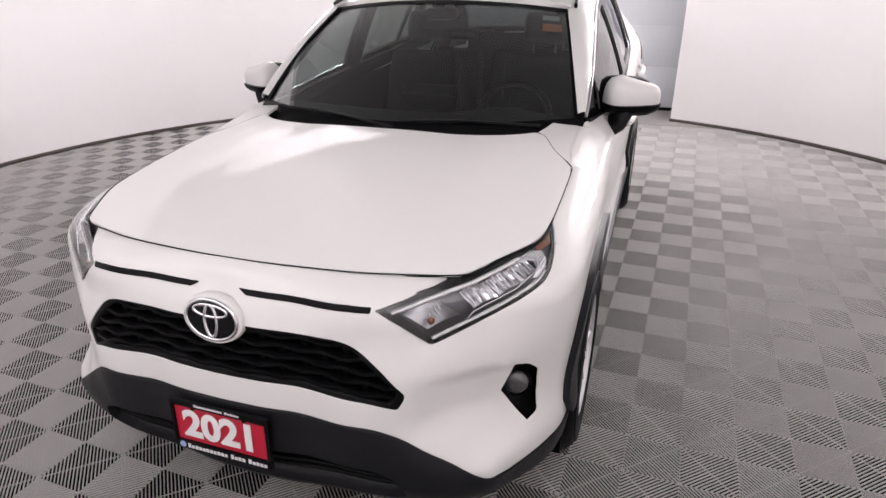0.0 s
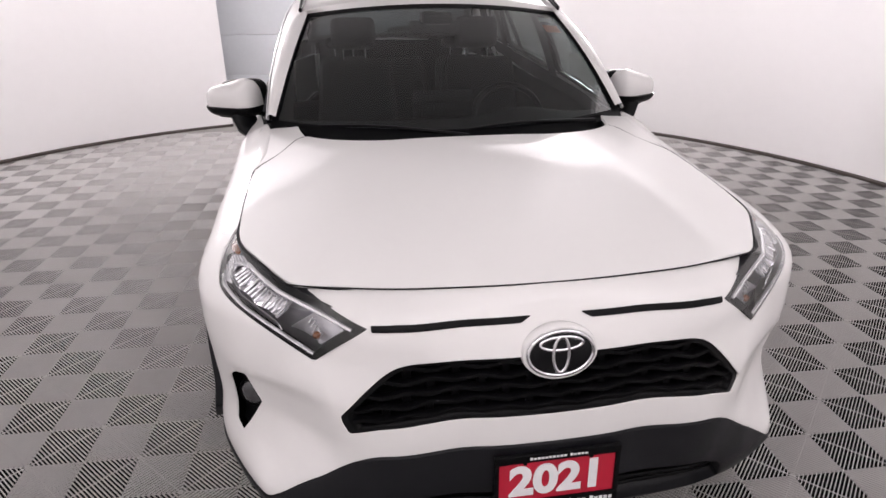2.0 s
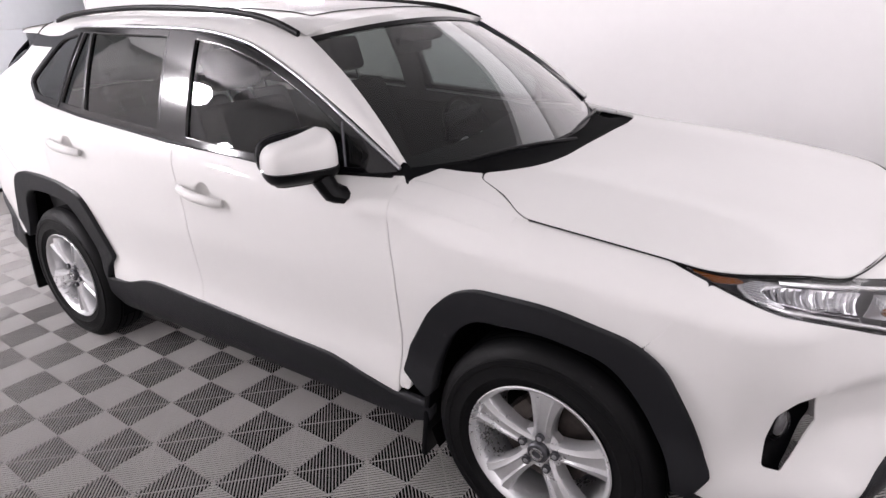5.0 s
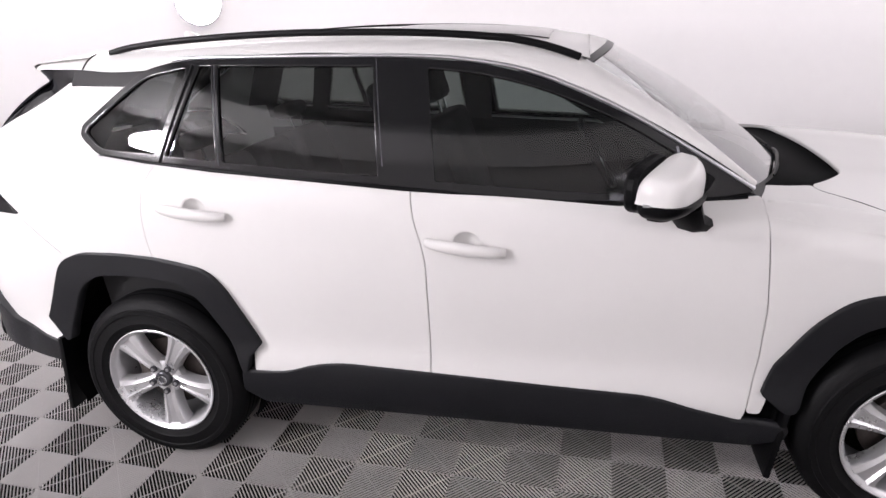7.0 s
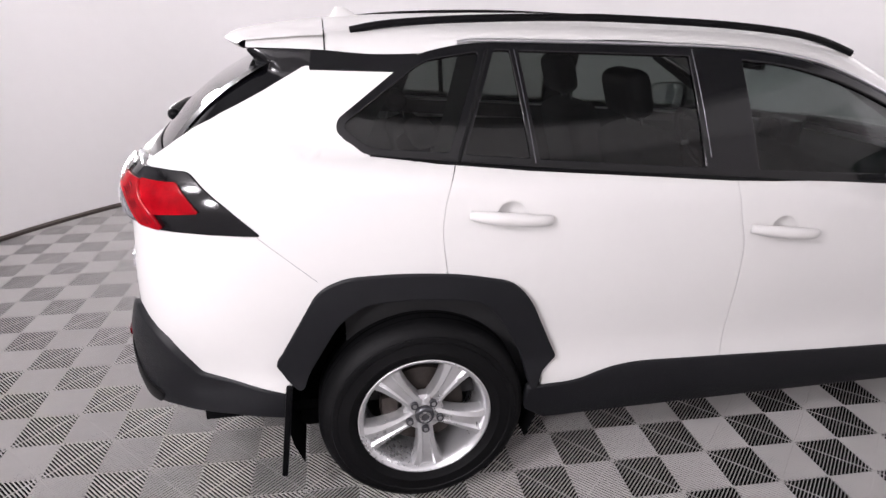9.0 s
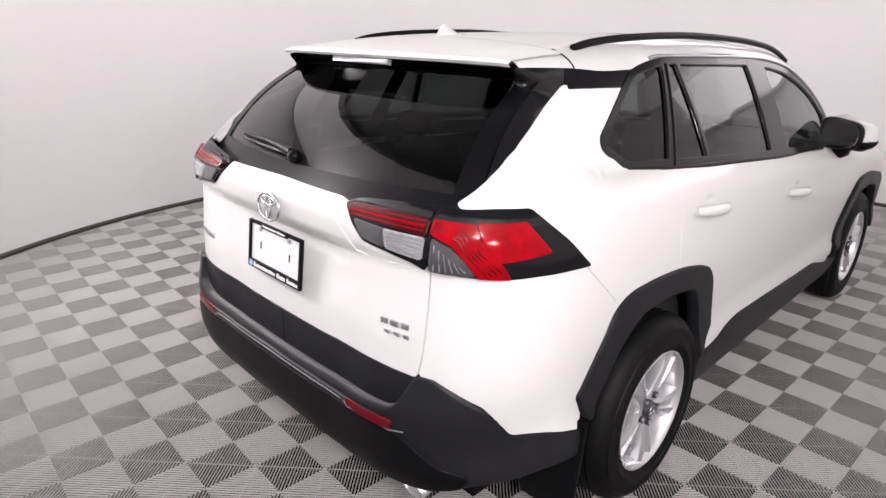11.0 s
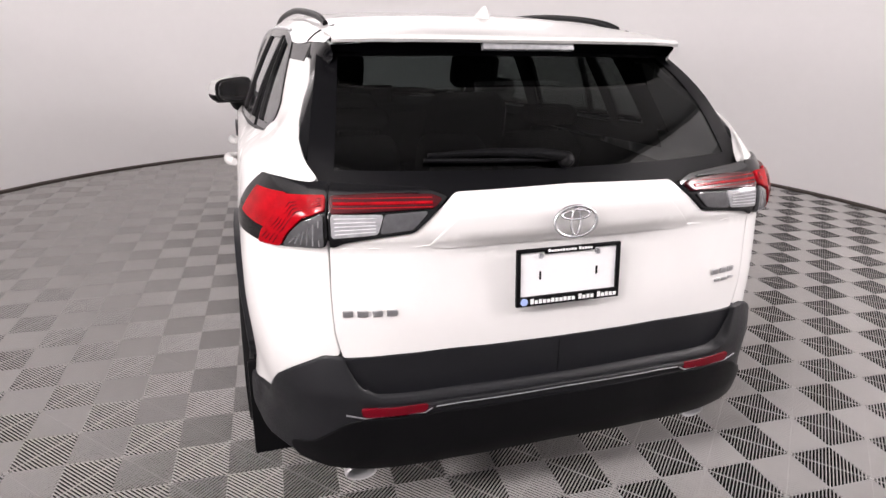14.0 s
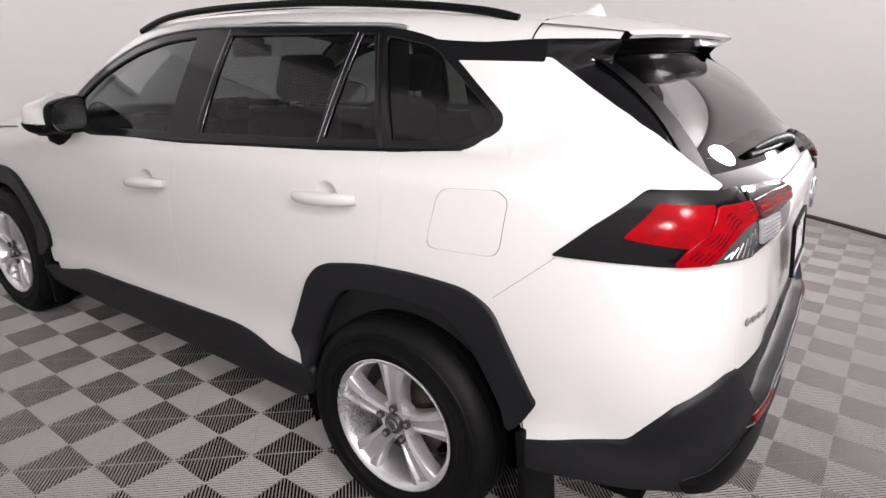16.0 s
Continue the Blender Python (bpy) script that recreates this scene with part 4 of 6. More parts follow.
        tube("spoiler_joint", [Vector(band(0.911, b)) + Vector((side * 0.0015, 0, 0.001)) for b in np.linspace(0, 1, 8)], 0.0022, BLACK, car, "thin dark joint before the spoiler", n=6)
        # roof rails
        pts = catmull([(1.53, -0.004), (1.40, 0.012), (1.05, 0.022), (0.6, 0.023), (0.15, 0.020), (-0.12, 0.012), (-0.27, -0.004)], 6)
        rail = [Vector(roof_at(side * 0.925, p[0])) + Vector((0, 0, p[1] + 0.004)) for p in pts]
        tube("roof_rail", rail, [0.0088] * len(rail), BLACK, car, "satin black roof rail", n=10, flat=1.45)
    both(side_glass)
    # roof, sunroof, antenna, spoiler
    sheet("roof", lambda u, y: roof_at(u, y), 28, 40, PAINT, car, u=(-0.9, 0.9), v=(-0.30, 1.610))
    sheet("roof_front", lambda u, v: Vector(windscreen(u, 0.985)).lerp(Vector(roof_at(u * 0.9, -0.30)), v) + Vector((0, 0, 0.004)), 24, 3, PAINT, car, u=(-1, 1))
    sheet("sunroof", lambda x, y: Vector(roof_at(x / roof_x(y), y)) + Vector((0, 0, 0.004)), 16, 12, GLOSSBLACK, car, "black tinted glass sunroof panel", u=(-0.44, 0.44), v=(-0.16, 0.42), thick=0.006)
    fin = bmesh.new()
    rows = []
    for t in np.linspace(0, 1, 8):
        L, w, z = 0.09 * (1 - t) + 0.012, 0.035 * (1 - t) ** 0.7 + 0.003, 0.075 * t
        rows.append([fin.verts.new((w * math.cos(a), 1.50 + 0.045 * t + L * math.sin(a), 1.603 + z)) for a in np.linspace(0, 2 * math.pi, 12, endpoint=False)])
    for i in range(7):
        for k in range(12):
            fin.faces.new([rows[i][k], rows[i][(k + 1) % 12], rows[i + 1][(k + 1) % 12], rows[i + 1][k]])
    fin.faces.new(rows[-1])
    part("antenna_fin", fin, PAINT, car, "white shark-fin antenna", smooth=True)

    def spoiler(u, v):
        # v: along the section from the roof joint over the tip to the underside
        e = 1.958 - 0.085 * abs(u) ** 3
        sec = [(1.614, 0.0), (1.78, 0.0), (e - 0.015, 0.0), (e, -0.008), (e - 0.010, -0.018)]
        t = v * (len(sec) - 1)
        i = min(int(t), len(sec) - 2)
        y, d = (np.array(sec[i]) * (1 - t + i) + np.array(sec[i + 1]) * (t - i))
        p = roof_at(u * 0.995, min(y, 2.0))
        return (p[0], y, p[2] + d)
    sheet("rear_spoiler", spoiler, 30, 24, PAINT, car, "white roof spoiler over the rear window", u=(-1, 1))
    lamp = bmesh.new()
    bmesh.ops.create_cube(lamp, size=1, matrix=Matrix.LocRotScale(Vector((0, 1.934, 1.558)), Euler((radians(20), 0, 0)), Vector((0.30, 0.02, 0.020))))
    part("brake_lamp", lamp, GREYLENS, car, "clear high-mounted brake lamp strip", bevel=0.004)
    def under(u, v):
        p = roof_at(u * 0.97, 1.93)
        a, b = Vector((p[0], 1.946 - 0.085 * abs(u) ** 3, p[2] - 0.018)), Vector(back_glass(u * 0.96, 0.95)) + Vector((0, 0.004, 0.004))
        return a.lerp(b, v) + Vector((0, 0, 0.010 * math.sin(math.pi * v)))
    sheet("spoiler_underside", under, 24, 4, GLOSSBLACK, car, u=(-1, 1))
    # windscreen with its dark border, back glass with its border
    sheet("windscreen", windscreen, 30, 16, WS_GLASS, car, u=(-0.97, 0.97), v=(0.03, 0.97))
    def border(fm, nm, us, wide, lo, hi, d):
        f2 = pushed(fm, d)
        for u0, u1, v0, v1 in ((-us, us, lo[0], lo[1]), (-us, us, hi[0], hi[1]), (-us, -us + wide, lo[1], hi[0]), (us - wide, us, lo[1], hi[0])):
            sheet(nm, lambda a, b: f2(a, b), 24, 8, BORDER, car, u=(u0, u1), v=(v0, v1))
    border(windscreen, "windscreen_border", 1.0, 0.035, (0.0, 0.06), (0.95, 0.99), 0.003)
    sheet("rear_window_glass", back_glass, 24, 14, BACK_GLASS, car, "dark tinted rear window", u=(-0.97, 0.97), v=(0.02, 1.0))
    border(back_glass, "rear_window_border", 1.0, 0.10, (-0.04, 0.10), (0.92, 1.05), 0.003)


TOPLINE = interp([(-0.86, 1.085), (-0.80, 1.135), (-0.46, 1.345), (-0.19, 1.463), (0.03, 1.521), (0.34, 1.552), (0.7, 1.570), (1.06, 1.566), (1.19, 1.556), (1.33, 1.529), (1.45, 1.527), (1.64, 1.540), (1.80, 1.545)])


def build_wheel():
    """One road wheel, facing +x, centred on the origin."""
    w = new("wheel")
    R, W = 0.362, 0.113
    prof = [(0.222, -W + 0.01), (0.25, -W), (0.30, -W - 0.002), (0.335, -W + 0.008), (0.355, -W + 0.03), (R, -0.06), (R, 0.06), (0.355, W - 0.03), (0.335, W - 0.008), (0.321, W - 0.002), (0.318, W + 0.0035), (0.302, W + 0.004), (0.299, W + 0.0015), (0.27, W + 0.003), (0.262, W + 0.005), (0.256, W + 0.001), (0.25, W - 0.002), (0.238, W - 0.006), (0.222, W - 0.02)]
    tyre = lathe("tyre", prof, RUBBER, w, "black rubber tyre with worn tread", n=72)
    for y in (-0.055, -0.02, 0.02, 0.055):
        lathe("groove", [(R + 0.0006, y - 0.004), (R + 0.0008, y), (R + 0.0006, y + 0.004)], DARK, tyre, n=72)
    rim = lathe("rim", [(0.222, W - 0.012), (0.232, W - 0.004), (0.228, W - 0.002), (0.218, W - 0.008), (0.208, W - 0.03), (0.200, 0.0), (0.20, -0.09)], ALLOY, w, "silver alloy wheel rim", n=72)
    lathe("brake_disc", [(0.03, 0.02), (0.15, 0.02), (0.15, 0.0)], STEEL, w, "rusty steel brake disc", n=40)
    bm = box((-0.02, -0.145, -0.06), (0.045, -0.085, 0.06))
    part("brake_caliper", bm, STEEL, w, bevel=0.015)
    lathe("barrel", [(0.205, -0.09), (0.03, -0.085)], DARK, w, n=40)
    half_w = interp([(0.03, 0.034), (0.075, 0.029), (0.12, 0.033), (0.165, 0.042), (0.195, 0.051), (0.216, 0.062)])
    for k in range(5):
        a = math.pi / 2 + k * 2 * math.pi / 5 + math.pi
        m = Matrix.Rotation(a - math.pi / 2, 4, "X")
        rows, bm = [], bmesh.new()
        for t in np.linspace(0, 1, 14):
            r = 0.030 + 0.186 * t
            wd = half_w(r)
            x = W - 0.032 + 0.024 * math.sin(min(1, t * 1.15) * math.pi * 0.5) - 0.004 * t
            dip = 0.001 + 0.011 * t
            sec = [(-wd, x - 0.055), (-wd, x - 0.016), (-wd * 0.90, x - 0.006), (-wd * 0.66, x - 0.003), (-wd * 0.50, x), (-wd * 0.34, x - dip), (wd * 0.34, x - dip), (wd * 0.50, x), (wd * 0.66, x - 0.003), (wd * 0.90, x - 0.006), (wd, x - 0.016), (wd, x - 0.055)]
            rows.append([bm.verts.new(m @ Vector((px, py, math.sqrt(max(r * r - py * py * 0.9, 1e-5))))) for py, px in sec])
        for i in range(13):
            for j in range(11):
                bm.faces.new([rows[i][j], rows[i][j + 1], rows[i + 1][j + 1], rows[i + 1][j]])
        part("spoke", bm, ALLOY, w, smooth=True)
        c = m @ Vector((W - 0.020, 0, 0.056))
        at = Matrix.Translation(c) @ pose(0, 0, 0, 0, 90, 0)
        bm = bmesh.new()
        bmesh.ops.create_cone(bm, cap_ends=True, segments=16, radius1=0.0135, radius2=0.0135, depth=0.012, matrix=at)
        part("nut_recess", bm, DARKSATIN, w, "dark recess round the wheel nut", smooth=True)
        bm = bmesh.new()
        bmesh.ops.create_cone(bm, cap_ends=True, segments=6, radius1=0.009, radius2=0.0075, depth=0.012, matrix=Matrix.Translation((0.003, 0, 0)) @ at)
        part("wheel_nut", bm, SATIN, w, "bright steel wheel nut", bevel=0.001)
    hub = lathe("hub", [(0.075, W - 0.07), (0.072, W - 0.042), (0.05, W - 0.034), (0.036, W - 0.030)], ALLOY, w, n=32)
    cap = lathe("centre_cap", [(0.034, W - 0.035), (0.033, W - 0.016), (0.029, W - 0.012), (0.0001, W - 0.010)], DARKSATIN, w, "dark wheel centre cap with a chrome ring badge", n=32)
    lathe("cap_badge", [(0.022, W - 0.010), (0.021, W - 0.007), (0.014, W - 0.007), (0.013, W - 0.010)], CHROME, cap, n=24)
    return w


def build_wheels():
    w = build_wheel()
    w.parent = car
    turns = ((0.80, -1.345, 0, 20), (-0.80, -1.345, 180, -42), (0.805, 1.345, 0, -34), (-0.805, 1.345, 180, 3))
    for i, (x, y, rz, spin) in enumerate(turns):
        m = pose(x, y, 0.361, 0, 0, rz) @ pose(0, 0, 0, spin, 0, 0)
        if i == 0:
            w.matrix_basis = m
        else:
            copy_thing(w, m).parent = car


# ---- the floor ----
CHECK, GRID_TURN, GRID_AT = 0.2008, -2.3, Vector((0.957, 0.101, 0))


def tile_mesh(name, cells):
    """Open ribbed plastic floor tile: four quarters whose ribs run by turns along the two diagonals, a cross bar through each. cells: tile origins."""
    c, pitch, wd, hgt = CHECK, 0.0122, 0.0034, 0.0068
    verts, faces = [], []

    def bar(p, q, w, z, top=0.0):
        d = np.array(q) - np.array(p)
        n = np.array((-d[1], d[0])) / (np.linalg.norm(d) + 1e-9) * w / 2
        b = len(verts)
        for e in (p, q):
            for s, zz in ((1, -z), (1, -0.0010), (0.5, 0), (-0.5, 0), (-1, -0.0010), (-1, -z)):
                verts.append((e[0] + s * n[0], e[1] + s * n[1], zz + top * (zz > -z)))
        faces.extend([[b + k, b + 6 + k, b + 7 + k, b + k + 1] for k in range(5)])

    for ox, oy in cells:
        for i in (0, 1):
            for j in (0, 1):
                x0, y0, up = ox + i * c, oy + j * c, (i + j) % 2
                n = int(2 * c / math.sqrt(2) / pitch)
                for k in range(n):
                    s = (k + 0.5) / n * 2 * c
                    a, b = (max(0, s - c), min(s, c)), (min(s, c), max(0, s - c))
                    if up:
                        p, q = (x0 + a[0], y0 + a[1]), (x0 + b[0], y0 + b[1])
                    else:
                        p, q = (x0 + c - a[0], y0 + a[1]), (x0 + c - b[0], y0 + b[1])
                    bar(p, q, wd, hgt)
                if up:
                    bar((x0, y0), (x0 + c, y0 + c), 0.0034, 0.0065, -0.0035)
                else:
                    bar((x0 + c, y0), (x0, y0 + c), 0.0034, 0.0065, -0.0035)
        for k in (0, 1, 2):
            bar((ox + k * c, oy), (ox + k * c, oy + 2 * c), 0.0018, 0.0065, -0.0035)
            bar((ox, oy + k * c), (ox + 2 * c, oy + k * c), 0.0018, 0.0065, -0.0035)
    me = mesh_of(name, verts, faces, TILE)
    me.set_sharp_from_angle(angle=radians(60))
    return me


def build_floor():
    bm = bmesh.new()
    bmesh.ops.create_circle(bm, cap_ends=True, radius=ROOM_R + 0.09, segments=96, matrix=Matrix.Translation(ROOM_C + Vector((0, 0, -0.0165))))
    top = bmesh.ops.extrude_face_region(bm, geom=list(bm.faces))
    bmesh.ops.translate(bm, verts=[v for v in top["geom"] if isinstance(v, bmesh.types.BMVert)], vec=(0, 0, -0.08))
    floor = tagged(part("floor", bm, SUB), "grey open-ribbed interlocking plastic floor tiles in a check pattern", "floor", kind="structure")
    me = tile_mesh("tile", [(0, 0)])
    M = pose(GRID_AT.x, GRID_AT.y, 0, 0, 0, GRID_TURN)
    t = 2 * CHECK
    spots = []
    for i in range(-20, 20):
        for j in range(-20, 20):
            p = M @ Vector(((i + 0.5) * t, (j + 0.5) * t, 0))
            if (p - ROOM_C).length < ROOM_R + 0.24:
                spots.append((p, i, j))
    near = sorted(spots, key=lambda s: abs(math.hypot(s[0].x / 1.0, s[0].y / 1.5) - 1.6))
    for p, i, j in near[:300]:
        link("floor_tile", me, floor, at=M @ pose(i * t, j * t, 0))
    rest = tile_mesh("floor_tiles", [(i * t, j * t) for p, i, j in near[300:]])
    ob = link("floor_tiles", rest, floor, "grey ribbed plastic floor tiles", at=M)
    tagged(ob, kind="stuff")


# ---- lamps, badges, mirrors, inside ----
def lerp2(line, a):
    """A point on an open line of (x, y) at the part a of its length."""
    p = np.array(line, float)
    d = np.r_[0, np.cumsum(np.hypot(*np.diff(p, axis=0).T))]
    return np.array([np.interp(a * d[-1], d, p[:, 0]), np.interp(a * d[-1], d, p[:, 1])])


def build_headlights():
    tip = (Q_FLANK - 1.640, 1.005)
    low = [shell(*p) for p in ((0.606, 0.822), (0.672, 0.847), (0.743, 0.875), (0.820, 0.902), (0.886, 0.919), (0.935, 0.929), (1.0, 0.946), (1.07, 0.964), (1.118, 0.977), tip)]
    top = [shell(0.462, 0.931), shell(0.555, 0.949), *(Vector(hood_at(x, y)) - Vector((0, 0, 0.005)) for x, y in ((0.627, -2.020), (0.690, -1.922), (0.750, -1.822), (0.779, -1.758), (0.789, -1.66))), shell(*tip)]

    def line(pts, a):
        p = np.array([tuple(q) for q in pts], float)
        d = np.r_[0, np.cumsum(np.linalg.norm(np.diff(p, axis=0), axis=1))]
        return Vector([np.interp(a * d[-1], d, p[:, k]) for k in range(3)])

    def one(side):
        def lampmap(a, b):
            a, c = min(max(a, 0), 1), b
            p = line(low, a) * (1 - c) + line(top, a) * c
            p += Vector((0.55, -0.75, 0.35)) * 0.018 * math.sin(math.pi * min(max(c, 0), 1)) * math.sin(math.pi * min(1, 0.15 + a))
            return Vector((side * p.x, p.y, p.z))
        fm = lambda d: (lambda a, b: lampmap(a, b) - Vector((side * 0.45, -0.80, 0.25)) * d)
        lamp = link("headlight", None, car, "clear headlight with chrome reflectors and amber corner")
        outline = [(a, 0) for a in np.linspace(0, 0.99, 16)] + [(a, 1) for a in np.linspace(0.99, 0, 16)]
        rimw = [(0.03, 0.10), (0.60, 0.09), (0.80, 0.12), (0.93, 0.35), (0.93, 0.66), (0.80, 0.84), (0.30, 0.80), (0.05, 0.82)]
        panel("housing", outline, fm(0.05), DARKSATIN, lamp, "dark satin lamp housing", depth=0, step=0.08)
        panel("bezel", outline, fm(0.002), BLACK, lamp, "dark lamp surround", holes=(rimw[::-1],), depth=0, step=0.08)
        tube("light_strip", [fm(0.004)(a, 0.80) for a in np.linspace(0.03, 0.62, 20)], 0.0058, WHITELENS, lamp, "thin chrome strip", n=6)
        tube("light_strip", [fm(0.004)(a, 0.12) for a in np.linspace(0.03, 0.62, 20)], 0.0050, WHITELENS, lamp, "thin chrome strip", n=6)
        guide = [(0.60, 0.10), (0.69, 0.22), (0.735, 0.50), (0.70, 0.80), (0.585, 0.80), (0.655, 0.66), (0.665, 0.48), (0.63, 0.30), (0.56, 0.20)]
        panel("side_guide", guide, fm(0.010), WHITELENS, lamp, "ribbed white light guide", depth=0.012, step=0.05)
        for j in range(9):
            t = 0.14 + 0.08 * j
            a = 0.62 + 0.105 * math.sin(math.pi * (t - 0.05))
            tube("guide_rib", [fm(0.009)(a - 0.055, t), fm(0.007)(a, t)], 0.002, SATIN, lamp, n=5)
        for k in range(3):
            a0 = 0.255 + 0.118 * k
            def bowl(u, v, a0=a0):
                d = 0.044 - 0.026 * (abs(2 * u - 1) ** 2 * 0.5 + abs(2 * v - 1) ** 2 * 0.5)
                return fm(d)(a0 + 0.112 * u + 0.03 * v, 0.27 + 0.42 * v)
            sheet("reflector", bowl, 10, 10, CHROME, lamp, "chrome lamp reflector", thick=0.002)
            for j in range(4):
                u = 0.15 + 0.22 * j
                tube("reflector_rib", [fm(0.024 + 0.008 * math.sin(math.pi * v))(a0 + 0.112 * u + 0.03 * v, 0.30 + 0.36 * v) for v in np.linspace(0, 1, 5)], 0.003 + 0.001 * (j % 2), WHITELENS, lamp, n=5)
        tube("inner_edge", [fm(0.016)(a, b) for a, b in ((0.20, 0.14), (0.24, 0.22), (0.45, 0.22), (0.60, 0.25), (0.645, 0.42))], 0.002, CHROME, lamp, n=5)
        sheet("turn_signal", lambda u, v: fm(0.042 - 0.014 * (2 * u - 1) ** 2)(0.05 + 0.14 * u, 0.25 + 0.42 * v), 8, 8, SATIN, lamp, "satin turn signal bowl", thick=0.002)
        for j in range(5):
            tube("signal_rib", [fm(0.026)(0.075 + 0.022 * j, 0.30 + 0.05 * j), fm(0.026)(0.09 + 0.022 * j, 0.46 + 0.04 * j)], 0.0028, WHITELENS, lamp, n=5)
        bm = bmesh.new()
        bmesh.ops.create_uvsphere(bm, u_segments=12, v_segments=8, radius=0.010, matrix=Matrix.Translation(fm(0.024)(0.095, 0.38)))
        part("bulb", bm, AMBER, lamp, "amber turn signal bulb", smooth=True)
        panel("side_marker", [(0.905, 0.74), (0.76, 0.80), (0.735, 0.70), (0.82, 0.36)], fm(0.004), AMBER, lamp, "amber side marker", depth=0.006, step=0.06)
        panel("lens", outline, fm(0.0), LENS, lamp, "clear plastic lens", depth=0, step=0.08)
    both(one)

    def fog(side):
        fm = nose_map(side)
        o = [(0.945, 0.69), (0.86, 0.735), (0.815, 0.735), (0.785, 0.63), (0.905, 0.485), (0.97, 0.50), (0.965, 0.62)]
        pod = panel("fog_lamp", o, pushed(fm, -0.040), BLACK, car, "black fog lamp housing with round clear lamp", depth=0, step=0.03)
        c = Vector(pushed(fm, -0.040)(0.888, 0.612))
        ax = Vector((0.35 * side, -1, 0.05)).normalized()
        m = Matrix.Translation(c) @ ax.to_track_quat("Z", "Y").to_matrix().to_4x4()
        ob = lathe("fog_lens", [(0.037, 0.0), (0.038, 0.008), (0.035, 0.014), (0.027, 0.019), (0.015, 0.022), (0.0001, 0.023)], SMOKE, pod, "round clear fog lamp", n=24, axis="z")
        ob.matrix_basis = m
        ob = lathe("fog_ring", [(0.040, 0.0), (0.045, 0.010), (0.048, 0.0)], BLACK, pod, n=24, axis="z")
        ob.matrix_basis = m
    both(fog)


def build_taillights():
    def one(side):
        tm = tail_map(side)
        p = lambda d: pushed(tm, d)
        lamp = link("taillight", None, car, "red and clear taillight with black surround")
        o = [(1.152, 1.050, 0.004), (1.062, 1.134), (0.945, 1.226), (0.83, 1.230), (0.73, 1.227), (0.670, 1.231), (0.677, 1.084), (0.76, 1.075), (0.85, 1.065), (0.95, 1.064), (1.05, 1.058)]
        panel("outer_housing", rounded(o, 0.012), p(0.008), GLOSSBLACK, lamp, "gloss black lamp surround", depth=0.04, step=0.03)
        i = [(0.662, 1.229), (0.62, 1.227), (0.52, 1.223), (0.41, 1.215), (0.358, 1.197), (0.40, 1.158), (0.450, 1.117), (0.54, 1.108), (0.63, 1.096), (0.664, 1.081)]
        panel("inner_housing", rounded(i, 0.010), p(0.008), GLOSSBLACK, lamp, "gloss black lamp surround", depth=0.04, step=0.03)
        panel("side_lens", rounded([(0.985, 1.122), (0.915, 1.197), (0.782, 1.199), (0.806, 1.150), (0.840, 1.113)], 0.005), p(0.016), RED, lamp, "bright red lens", depth=0.010, step=0.03)
        panel("corner_lens", rounded([(0.866, 1.070), (0.846, 1.103), (0.800, 1.148), (0.774, 1.195), (0.674, 1.199), (0.675, 1.170), (0.730, 1.152), (0.765, 1.118), (0.795, 1.079)], 0.005), p(0.022), RED, lamp, "bright red lens", depth=0.014, step=0.03)
        for k in range(4):
            f = 0.2 + 0.2 * k
            tube("lens_groove", [p(0.0225)(a, b) for a, b in ((0.680, 1.173 + 0.024 * f), (0.735 + 0.03 * f, 1.155 + 0.030 * f), (0.768 + 0.028 * f, 1.118 + 0.026 * f), (0.800 + 0.055 * f, 1.080 + 0.012 * f))], 0.0016, DARKRED, lamp, "dark red lens groove", n=5)
        panel("corner_clear", rounded([(0.785, 1.080), (0.757, 1.115), (0.725, 1.143), (0.680, 1.160), (0.682, 1.088)], 0.006), p(0.016), SMOKE, lamp, "smoked clear corner lens", depth=0.01, step=0.03)
        for k in range(6):
            tube("lens_rib", [p(0.0165)(0.690 + 0.015 * k, 1.090), p(0.0165)(0.688 + 0.012 * k, 1.148 - 0.009 * k)], 0.002, SATIN, lamp, n=5)
        panel("bar_lens", rounded([(0.658, 1.198), (0.54, 1.203), (0.40, 1.199), (0.376, 1.190), (0.397, 1.173), (0.54, 1.168), (0.658, 1.165)], 0.006), p(0.020), DARKRED, lamp, "dark red lens bar", depth=0.014, step=0.03)
        for z, w in ((1.173, 0.0022), (1.1825, 0.0052), (1.194, 0.0022)):
            tube("bar_rib", [p(0.0185)(r_, z) for r_ in np.linspace(0.652, 0.40, 12)], w, RED, lamp, "bright red light bar", n=6)
        panel("bar_upper", rounded([(0.656, 1.219), (0.52, 1.215), (0.43, 1.208), (0.54, 1.207), (0.656, 1.203)], 0.004), p(0.014), GLOSSBLACK, lamp, "smoked black upper bar", depth=0.006, step=0.03)
        panel("reverse_lens", rounded([(0.656, 1.159), (0.530, 1.158), (0.546, 1.118), (0.656, 1.110)], 0.006), p(0.017), GREYLENS, lamp, "clear reversing lamp", depth=0.010, step=0.03)
        for k in range(5):
            tube("lens_rib", [p(0.0175)(0.650, 1.117 + 0.009 * k), p(0.0175)(0.548, 1.123 + 0.0075 * k)], 0.0016, SATIN, lamp, n=5)
        panel("smoked_lens", rounded([(0.522, 1.158), (0.415, 1.163), (0.455, 1.126), (0.535, 1.118)], 0.005), p(0.015), SMOKE, lamp, "smoked clear lens", depth=0.008, step=0.03)
    both(one)


